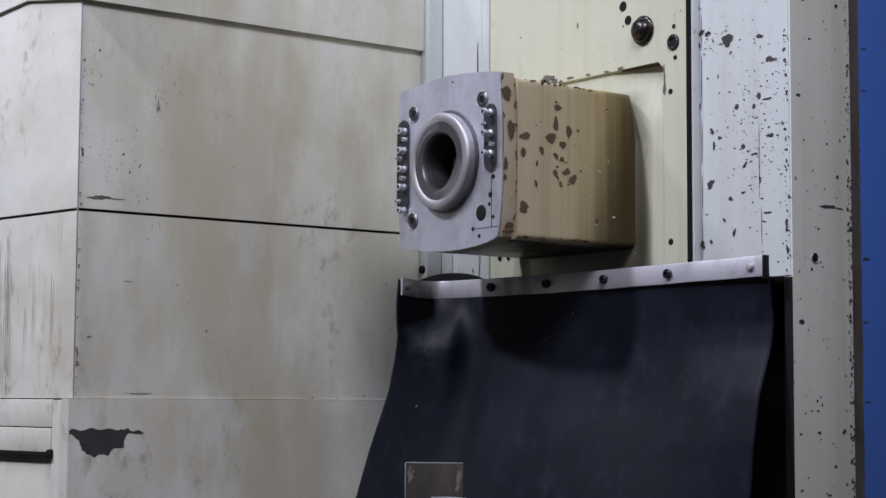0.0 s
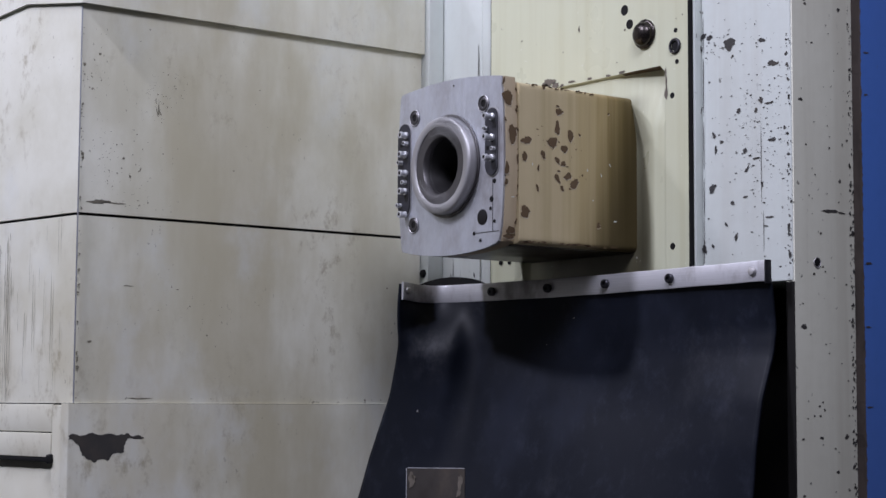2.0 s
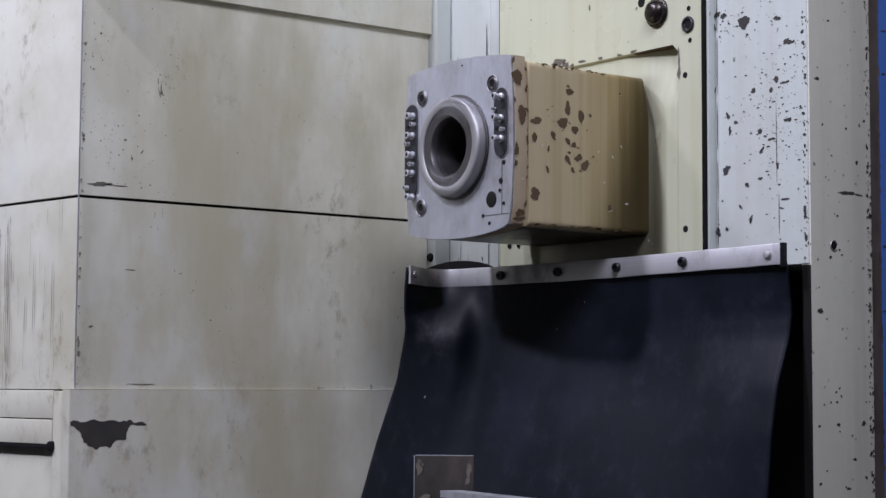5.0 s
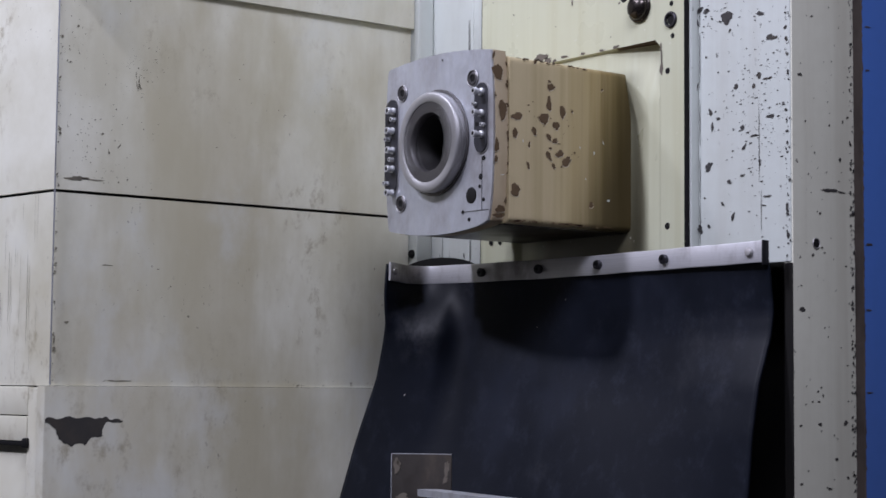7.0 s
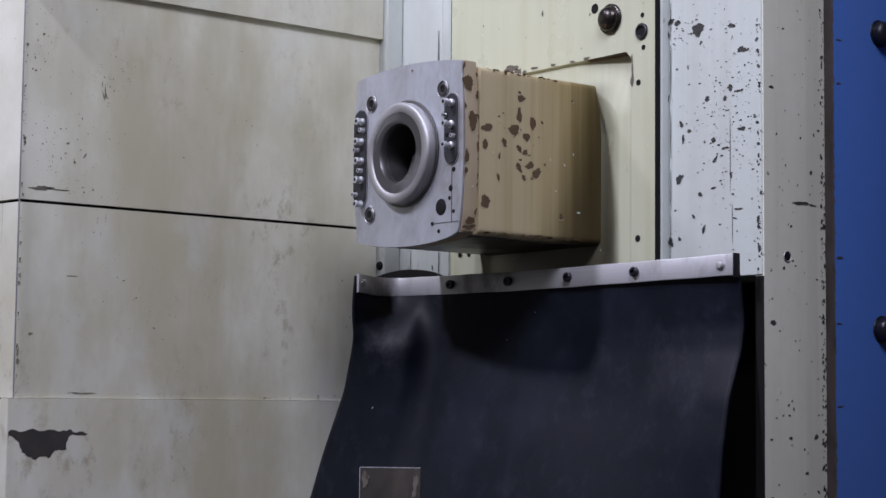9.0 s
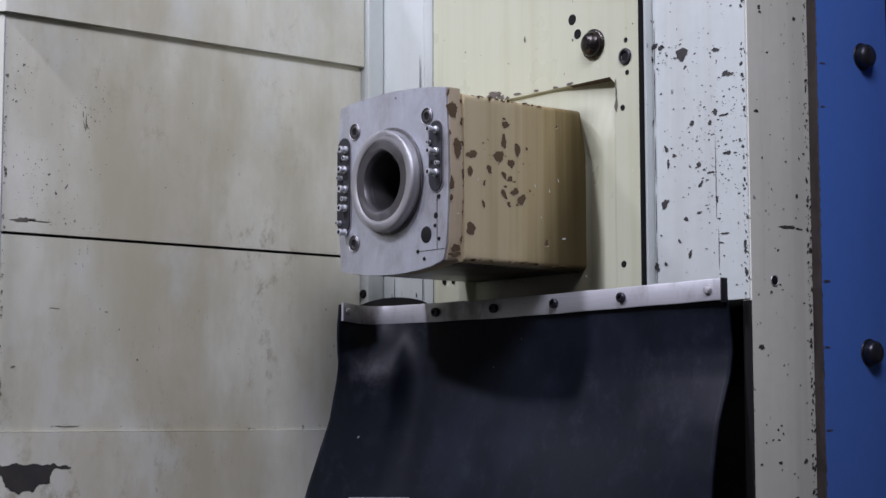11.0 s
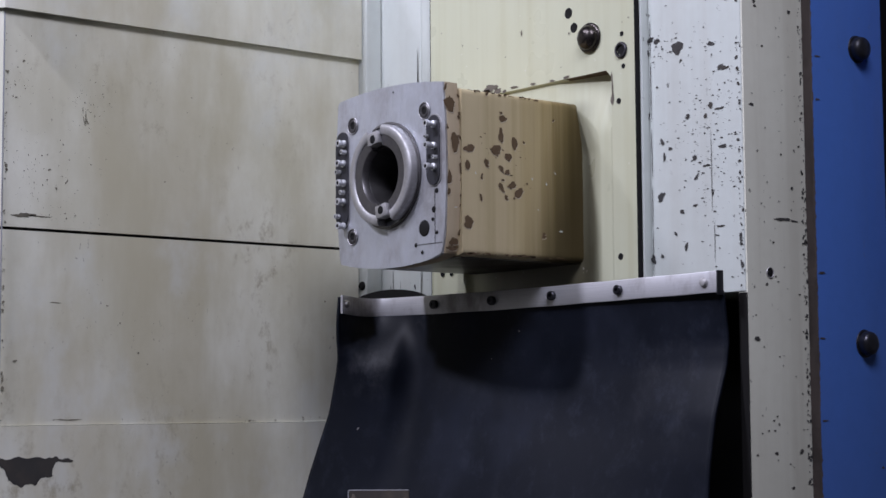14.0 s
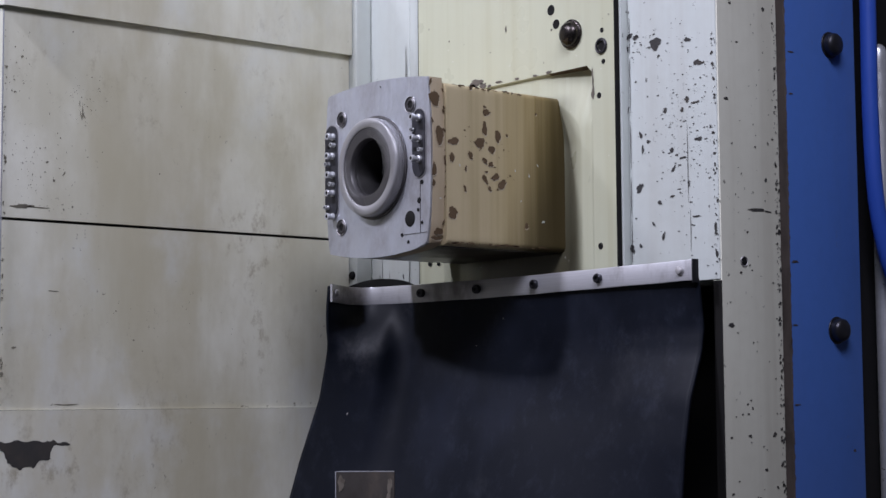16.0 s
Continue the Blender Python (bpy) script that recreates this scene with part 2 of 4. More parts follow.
def rubber_material():
    n = Nodes("black_rubber")
    dust = n.ramp(n.noise(4.5, 6, (1, 1, 0.6), 0.62, (2, 0, 0)), 0.50, 0.78)
    wipe = n.ramp(n.noise(2.2, 4, (5, 5, 0.9), 0.6), 0.45, 0.8)
    c = n.mix(n.math("MULTIPLY", dust, 0.6), (0.0040, 0.0060, 0.0122), (0.020, 0.026, 0.047))
    c = n.mix(n.math("MULTIPLY", wipe, 0.26), c, (0.013, 0.017, 0.030))
    for place, size, amount in (((-0.150, 0.075, 1.560), 0.07, 0.30), ((-0.165, 0.06, 1.60), 0.05, 0.22), ((-0.115, 0.15, 1.615), 0.035, 0.40), ((-0.02, 0.11, 1.61), 0.03, 0.30), ((0.07, 0.09, 1.385), 0.07, 0.30), ((0.30, 0.16, 1.53), 0.12, 0.16)):
        d = n.add("ShaderNodeVectorMath", operation="DISTANCE")
        n.put(d.inputs[0], n.xyz)
        d.inputs[1].default_value = place
        near = n.ramp(d.outputs["Value"], 0.0, size, 1.0, 0.0)
        smear = n.ramp(n.noise(26, 6, (1, 1, 0.7), 0.7, (place[0] * 9, 0, 0)), 0.46, 0.74)
        c = n.mix(n.math("MULTIPLY", n.math("MULTIPLY", near, smear), amount), c, (0.16, 0.165, 0.19))
    c = n.mix(n.ramp(n.noise(34, 6, (1, 1, 0.8), 0.72, (7, 1, 0)), 0.48, 0.78, 0, 0.40), c, (0.030, 0.036, 0.056))
    c = n.mix(n.ramp(n.noise(150, 1), 0.825, 0.835, 0, 0.7), c, (0.40, 0.38, 0.38))
    return n.done(c, n.ramp(dust, 0, 1, 0.50, 0.72), 0.0, n.noise(160, 3), 0.0003, 0.3, 0.20)


RUBBER = rubber_material()

# ---- building helpers ----


def thing(name, at, label, category, group="", kind=""):
    ob = new(name)
    ob.location = at
    ob.empty_display_size = 0.05
    return tagged(ob, label, category, group, kind)


def part(name, bm, material, parent, label="", local=False, angle=32):
    """Links a bmesh, in world places, as one mesh under a thing or a part."""
    bmesh.ops.recalc_face_normals(bm, faces=bm.faces)
    me = bpy.data.meshes.new(name)
    bm.to_mesh(me)
    bm.free()
    me.materials.append(material)
    me.polygons.foreach_set("use_smooth", [True] * len(me.polygons))
    me.set_sharp_from_angle(angle=radians(angle))
    ob = new(name, me)
    if parent is not None:
        ob.parent = parent
        if not local:
            base, up = Vector((0, 0, 0)), parent
            while up is not None:
                base, up = base + up.location, up.parent
            if parent.type == "EMPTY" or parent.parent is None:
                ob.matrix_parent_inverse = Matrix.Translation(-base)
    if label:
        ob["label"] = label
    return ob


def box(x0, x1, y0, y1, z0, z1, bevel=0.0, bm=None, seg=2):
    bm = bm or bmesh.new()
    got = bmesh.ops.create_cube(bm, size=1.0, matrix=Matrix.LocRotScale(((x0 + x1) / 2, (y0 + y1) / 2, (z0 + z1) / 2), None, (x1 - x0, y1 - y0, z1 - z0)))
    if bevel:
        edges = {e for v in got["verts"] for e in v.link_edges}
        bmesh.ops.bevel(bm, geom=list(edges), offset=bevel, segments=seg, affect="EDGES", profile=0.6)
    return bm


def prism(outline, a, b, axis="y", bm=None, bevel=0.0):
    """An outline of two coordinates, extruded along an axis from a to b."""
    bm = bm or bmesh.new()

    def place(p, d):
        return {"y": (p[0], d, p[1]), "z": (p[0], p[1], d), "x": (d, p[0], p[1])}[axis]

    lo, hi = [bm.verts.new(place(p, a)) for p in outline], [bm.verts.new(place(p, b)) for p in outline]
    first, last = bm.faces.new(lo), bm.faces.new(hi[::-1])
    k = len(outline)
    for i in range(k):
        bm.faces.new((lo[i], hi[i], hi[(i + 1) % k], lo[(i + 1) % k]))
    if bevel:
        bmesh.ops.bevel(bm, geom=list(first.edges), offset=bevel, segments=2, affect="EDGES")
    return bm


def holed(outline, r, centre, a, b, bevel=0.0):
    """A prism along y with a round hole through it."""
    bm = bmesh.new()
    rows = []
    for x, z in outline:
        d = Vector((x - centre[0], z - centre[1])).normalized() * r
        q = (centre[0] + d.x, centre[1] + d.y)
        rows.append([bm.verts.new((*p[:1], y, *p[1:])) for p, y in (((x, z), a), ((x, z), b), (q, b), (q, a))])
    rims = []
    for p, q in zip(rows, rows[1:] + rows[:1]):
        for k in range(4):
            bm.faces.new((p[k], p[(k + 1) % 4], q[(k + 1) % 4], q[k]))
        rims.append(bm.edges.get((p[0], q[0])))
    if bevel:
        bmesh.ops.bevel(bm, geom=rims, offset=bevel, segments=2, affect="EDGES")
    return bm


def dense(outline, step=0.006):
    out = []
    for p, q in zip(outline, outline[1:] + outline[:1]):
        n = max(1, int(math.dist(p, q) / step))
        out += [(p[0] + (q[0] - p[0]) * k / n, p[1] + (q[1] - p[1]) * k / n) for k in range(n)]
    return out


def lathe(profile, centre=(0, 0, 0), axis="y", start=0.0, stop=360.0, steps=64, bm=None, closed=False):
    """Turns a profile of (radius, place along the axis) about the axis. A part turn with a closed profile gets caps."""
    bm = bm or bmesh.new()
    full = stop - start > 359.9
    rings = []
    for i in range(steps if full else steps + 1):
        a = radians(start + (stop - start) * i / steps)
        row = []
        for r, d in profile:
            u, v = r * math.sin(a), r * math.cos(a)
            p = {"y": (u, d, v), "x": (d, u, v), "z": (u, v, d)}[axis]
            row.append(bm.verts.new(Vector(p) + Vector(centre)))
        rings.append(row)
    k = len(profile)
    for i in range(len(rings) if full else len(rings) - 1):
        p, q = rings[i], rings[(i + 1) % len(rings)]
        for j in range(k if closed else k - 1):
            bm.faces.new((p[j], p[(j + 1) % k], q[(j + 1) % k], q[j]))
    if not full and closed:
        bm.faces.new(rings[0]), bm.faces.new(rings[-1][::-1])
    bmesh.ops.remove_doubles(bm, verts=bm.verts, dist=1e-6)
    return bm


def curve(points, n):
    """A smooth line through points (Catmull-Rom), n steps to a stretch."""
    pts = [Vector(p) for p in points]
    pts = [2 * pts[0] - pts[1]] + pts + [2 * pts[-1] - pts[-2]]
    out = []
    for i in range(1, len(pts) - 2):
        p0, p1, p2, p3 = pts[i - 1 : i + 3]
        for k in range(n):
            t = k / n
            out.append(0.5 * ((2 * p1) + (p2 - p0) * t + (2 * p0 - 5 * p1 + 4 * p2 - p3) * t * t + (3 * p1 - p0 - 3 * p2 + p3) * t ** 3))
    return out + [pts[-2]]


def tube(points, r, bm=None, seg=16):
    bm = bm or bmesh.new()
    rows = []
    for i, p in enumerate(points):
        d = (points[min(i + 1, len(points) - 1)] - points[max(i - 1, 0)]).normalized()
        s = d.cross(Vector((1, 0, 0))).normalized()
        w = d.cross(s)
        rows.append([bm.verts.new(p + r * (math.cos(2 * math.pi * k / seg) * s + math.sin(2 * math.pi * k / seg) * w)) for k in range(seg)])
    for a, b in zip(rows, rows[1:]):
        for k in range(seg):
            bm.faces.new((a[k], a[(k + 1) % seg], b[(k + 1) % seg], b[k]))
    bm.faces.new(rows[0][::-1]), bm.faces.new(rows[-1])
    return bm


def rounded(cx, cy, w, h, r, n=6):
    """The outline of a rectangle with round corners."""
    out = []
    for sx, sy, a0 in ((1, 1, 0), (-1, 1, 90), (-1, -1, 180), (1, -1, 270)):
        for k in range(n + 1):
            a = radians(a0 + 90 * k / n)
            out.append((cx + sx * (w / 2 - r) + r * math.cos(a), cy + sy * (h / 2 - r) + r * math.sin(a)))
    return out


def flakes(spots, origin, across, up, seed, lift=0.0006, rag=0.5):
    """Ragged patches of lost paint on a plane: spots of (across, up, width, height)."""
    rnd = random.Random(seed)
    bm = bmesh.new()
    across, up = Vector(across), Vector(up)
    out = across.cross(up).normalized()
    for u, v, w, h in spots:
        n = 9 if max(w, h) < 0.006 else 20 if max(w, h) < 0.02 else 30
        a0, lean = rnd.random() * 6.28, rnd.uniform(-0.5, 0.5) * (max(w, h) < 0.016)
        waves = [(f, rnd.uniform(0, 6.28), rnd.uniform(0.4, 1.0) / f ** 0.7) for f in (1, 2, 3, 5, 8)]
        ring = []
        for k in range(n):
            a = a0 + 2 * math.pi * k / n
            q = max(0.3, 1 + rag * (1.35 if n > 9 else 1.0) * (sum(g * math.sin(f * a + o) for f, o, g in waves) * 0.6 + rnd.uniform(-0.25, 0.25)))
            x, y = w / 2 * q * math.cos(a), h / 2 * q * math.sin(a)
            ring.append(bm.verts.new(Vector(origin) + (u + x + lean * y) * across + (v + y) * up + lift * out))
        bm.faces.new(ring)
    return bm


def specks(n, seed, u0, u1, v0, v1, lo=0.001, hi=0.005, tall=1.0, heart=None):
    rnd = random.Random(seed)
    out = []
    while len(out) < n:
        u, v = rnd.uniform(u0, u1), rnd.uniform(v0, v1)
        if heart and rnd.random() > math.exp(-((u - heart[0]) / heart[2]) ** 2 - ((v - heart[1]) / heart[3]) ** 2):
            continue
        s = lo + (hi - lo) * rnd.random() ** 3
        out.append((u, v, s * rnd.uniform(0.8, 2.0), s * rnd.uniform(0.6, 1.2) * tall))
    return out


# ---- the hall ----
def hall():
    tagged(part("floor", box(-5, 8, -8, 4, -0.2, 0), FLOOR_MAT, None), "worn grey concrete workshop floor", "floor", kind="structure")
    tagged(part("ceiling", box(-5, 8, -8, 4, 7.6, 7.8), WALL_MAT, None), "dim grey plastered hall ceiling", "ceiling", kind="structure")
    for name, b in (("wall_west", (-5.2, -5, -8, 4)), ("wall_east", (8, 8.2, -8, 4)), ("wall_south", (-5.2, 8.2, -8.2, -8)), ("wall_north", (-5.2, 8.2, 4, 4.2))):
        tagged(part(name, box(*b, -0.2, 7.8), WALL_MAT, None), "plain dim grey workshop wall", "wall", kind="structure")


hall()
SX, SZ = 0.004, 1.796  # the spindle's axis


# ---- the column with its rails, saddle plate and blue cover ----
def column():
    c = thing("machine_column", (0.03, 0.8, 0), "cream machine column with chipped white guide rails", "machine column")
    part("body", box(-0.36, 0.383, 0.362, 1.3, 0.0, 2.75, 0.01), SIDE_PAINT, c)
    # black backing puts the hollow's shade into the colour
    part("cavity_backing", box(-0.36, 0.383, 0.32, 0.36, 0.9, 1.63), BLACK, c, "black backing that paints the hollow below the rail dark")
    # right-hand rail: a broad front, a narrow lip beside a groove, and its painted flank
    r = part("guide_rail", box(0.2440, 0.3965, 0.233, 0.358, 1.634, 2.75, 0.0022, seg=3), RAIL_PAINT, c, "chipped bluish-white painted rail")
    part("rail_lip", box(0.2384, 0.2430, 0.2225, 0.300, 1.634, 2.75, 0.0010), RAIL_PAINT, r)
    part("rail_backing", box(0.2382, 0.2445, 0.302, 0.358, 1.634, 2.75), BLACK, r, "black groove beside the rail")
    # black strip added to put shade on the flank's front edge
    part("shadow_strip", box(0.3850, 0.3982, 0.2334, 0.2343, 0.9, 1.633), BLACK, c, "added black strip that paints shade on the flank's front edge")
    part("flank", box(0.3845, 0.3985, 0.2345, 0.362, 0.9, 2.75, 0.0008), SIDE_PAINT, c, "cream painted flank with scratches")
    big = [(0.292, 1.9455, 0.024, 0.016), (0.2475, 1.9625, 0.012, 0.007), (0.261, 1.9575, 0.012, 0.007), (0.2685, 1.947, 0.005, 0.002), (0.3495, 1.9395, 0.013, 0.006), (0.365, 1.908, 0.015, 0.009),
           (0.3755, 1.907, 0.005, 0.004), (0.348, 1.8635, 0.009, 0.008), (0.359, 1.8585, 0.014, 0.003), (0.31, 1.855, 0.010, 0.006), (0.338, 1.8515, 0.006, 0.007), (0.265, 1.8285, 0.007, 0.009),
           (0.2785, 1.819, 0.009, 0.004), (0.3655, 1.8125, 0.013, 0.006), (0.269, 1.808, 0.005, 0.012), (0.3185, 1.8025, 0.009, 0.007), (0.337, 1.7915, 0.012, 0.003), (0.323, 1.779, 0.007, 0.008), (0.263, 1.760, 0.015, 0.012)]
    big += [(0.3475, 1.7585, 0.005, 0.009), (0.298, 1.7385, 0.008, 0.007), (0.36, 1.715, 0.014, 0.003), (0.2865, 1.7115, 0.005, 0.007), (0.3025, 1.6945, 0.006, 0.011), (0.2625, 1.6855, 0.007, 0.006),
            (0.3205, 1.744, 0.009, 0.003), (0.2465, 1.6825, 0.010, 0.013), (0.244, 1.865, 0.003, 0.012), (0.2445, 1.944, 0.004, 0.009), (0.3915, 1.7005, 0.004, 0.017), (0.3925, 1.777, 0.004, 0.006)]
    big = [(u, v, w * 0.82, h * 0.86) for u, v, w, h in big]
    spots = big + specks(230, 5, 0.258, 0.394, 1.64, 2.06, 0.0010, 0.0036, 0.5, (0.352, 1.83, 0.045, 0.09)) + specks(34, 15, 0.25, 0.30, 1.925, 1.965, 0.001, 0.003) + specks(90, 6, 0.246, 0.394, 1.64, 2.06, 0.0008, 0.0026)
    spots += specks(70, 7, 0.3895, 0.3960, 1.64, 2.06, 0.001, 0.0032, 1.8)
    part("paint_wear", flakes(spots, (0, 0.233, 0), (1, 0, 0), (0, 0, 1), 3), PRIMER, r, "dark bare patches in the paint")["kind"] = "stuff"
    lines = [(0.2475, z, 0.0013, rnd_h) for z, rnd_h in ((1.96, 0.05), (1.90, 0.08), (1.82, 0.06), (1.75, 0.05), (1.69, 0.06))] + [(0.347, 1.78, 0.001, 0.09), (0.35, 1.70, 0.0009, 0.05)]
    part("scratch_wear", flakes(lines, (0, 0.233, 0), (1, 0, 0), (0, 0, 1), 8, rag=0.2), PRIMER, r, "dark vertical scratches")["kind"] = "stuff"
    side = [(0.296, 1.7235, 0.030, 0.0036), (0.322, 1.7232, 0.014, 0.0018)] + specks(36, 12, 0.245, 0.338, 1.36, 1.66, 0.0016, 0.0065, 0.8) + specks(34, 13, 0.245, 0.338, 1.66, 2.06, 0.0012, 0.005, 1.2)
    side += specks(190, 14, 0.337, 0.3445, 1.36, 2.06, 0.0010, 0.0034, 1.8)
    part("paint_wear", flakes(side, (0.3985, 0, 0), (0, 1, 0), (0, 0, 1), 9), PRIMER, c, "dark chips and a horizontal gouge")["kind"] = "stuff"
    hole = part("tapped_hole", lathe([(0.0, 0.3992), (0.0052, 0.3992), (0.0058, 0.3990)], (0, 0.275, 1.658), "x", steps=20), BLACK, c, "small tapped hole with a bright rim")
    part("rim", lathe([(0.0052, 0.3990), (0.0062, 0.3998), (0.0068, 0.3988)], (0, 0.275, 1.658), "x", steps=20), BRIGHT, hole)
    # left-hand rail
    l = part("guide_rail", box(-0.3440, -0.2110, 0.227, 0.358, 1.634, 2.75, 0.003, seg=3), RAIL_PAINT, c, "white painted rail with vertical wear lines")
    part("rail_lip", box(-0.2095, -0.1885, 0.2262, 0.300, 1.634, 2.75, 0.0015), RAIL_PAINT, l)
    part("rail_lip", box(-0.3420, -0.3065, 0.1985, 0.2262, 1.634, 2.75, 0.003), RAIL_PAINT, l)
    part("rail_backing", box(-0.372, -0.170, 0.302, 0.357, 1.634, 2.75), BLACK, l, "black groove beside the rail")
    wear = [(-0.292, 1.915, 0.0018, 0.03), (-0.290, 1.94, 0.001, 0.08), (-0.2190, 1.97, 0.0016, 0.10), (-0.2165, 1.95, 0.0012, 0.14), (-0.286, 1.66, 0.0022, 0.04), (-0.280, 1.68, 0.001, 0.05), (-0.262, 1.66, 0.0008, 0.04), (-0.228, 1.675, 0.003, 0.008), (-0.2135, 1.67, 0.0014, 0.06)]
    part("scratch_wear", flakes(wear, (0, 0.227, 0), (1, 0, 0), (0, 0, 1), 21, rag=0.25), PRIMER, l, "dark vertical scratches")["kind"] = "stuff"
    part("rubber_plug", lathe([(0.0, 0.1935), (0.0042, 0.1938), (0.0060, 0.1955), (0.0066, 0.1985)], (-0.318, 0, 1.680), "y", steps=20), BLACK, c, "small black rubber plug")
    return c


def blue_cover():
    c = thing("blue_cover_plate", (0.408, 0.42, 0.9), "thick blue painted cover plate with chipped edge", "machine cover")
    part("plate", box(0.3990, 0.4120, 0.3465, 0.4880, 0.9, 2.75, 0.0015), BLUE_PAINT, c)
    # the front edge has lost its paint
    bm = bmesh.new()
    rnd = random.Random(17)
    rows = []
    for i in range(280):
        z = 1.2 + 1.2 * i / 279
        rows.append((bm.verts.new((0.3988 + 0.0006 * rnd.random(), 0.3452, z)), bm.verts.new((0.4105 + 0.0022 * rnd.random() ** 2, 0.3452, z)), bm.verts.new((0.4126, 0.3462 + 0.002 * rnd.random() ** 3, z))))
    for a, b in zip(rows, rows[1:]):
        bm.faces.new((a[0], a[1], b[1], b[0])), bm.faces.new((a[1], a[2], b[2], b[1]))
    part("worn_edge", bm, RUSTY_EDGE, c, "brown bare metal edge")
    marks = [(0.356, 1.93, 0.010, 0.002), (0.355, 1.875, 0.008, 0.002), (0.357, 1.66, 0.012, 0.003), (0.356, 1.58, 0.010, 0.002), (0.356, 1.48, 0.010, 0.002), (0.466, 1.42, 0.006, 0.003)]
    part("rub_wear", flakes(marks, (0.4120, 0, 0), (0, 1, 0), (0, 0, 1), 31, 0.0005), RUSTY_EDGE, c, "brown rub marks")["kind"] = "stuff"
    for z in (1.948, 1.575, 1.20, 2.32):
        b = lathe([(0.0150, 0.4130), (0.0150, 0.4195), (0.0142, 0.4225), (0.0120, 0.4248), (0.0080, 0.4262), (0.0, 0.4268)], (0, 0.437, z), "x", steps=28)
        w = part("bolt", b, DARK_STEEL, c, "black round-head bolt")
        part("washer", lathe([(0.0, 0.4134), (0.0172, 0.4134), (0.0178, 0.4122)], (0, 0.437, z), "x", steps=28), DARK_STEEL, w)


def hose_and_rod():
    h = thing("blue_hose", (0.437, 0.496, 2.6), "bright blue hydraulic hose hanging beside the cover", "hose")
    pts = [(0.436, 0.497, 2.65), (0.436, 0.4955, 2.3), (0.436, 0.4945, 2.01), (0.436, 0.4935, 1.86), (0.437, 0.499, 1.75), (0.440, 0.514, 1.676), (0.445, 0.532, 1.63), (0.452, 0.565, 1.57), (0.455, 0.62, 1.50), (0.45, 0.72, 1.45)]
    part("tube", tube([p + Vector((0, -0.0065, 0)) for p in curve(pts, 6)], 0.0108), HOSE_BLUE, h)
    r = thing("chrome_rod", (0.413, 0.5375, 0.9), "polished chrome rod with rounded end behind the hose", "rod")
    part("shaft", lathe([(0.0, 1.962), (0.005, 1.961), (0.0095, 1.957), (0.0118, 1.950), (0.0122, 1.940), (0.0122, 0.9)], (0.413, 0.5375, 0), "z", steps=28), NOZZLE, r)
    # black panels fill the dark area behind the blue cover
    b = thing("rear_panels", (0.30, 0.9, 0.0), "black panels behind the blue cover", "machine cabinet")
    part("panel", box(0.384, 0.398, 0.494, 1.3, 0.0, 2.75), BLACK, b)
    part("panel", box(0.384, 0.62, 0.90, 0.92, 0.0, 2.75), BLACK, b)


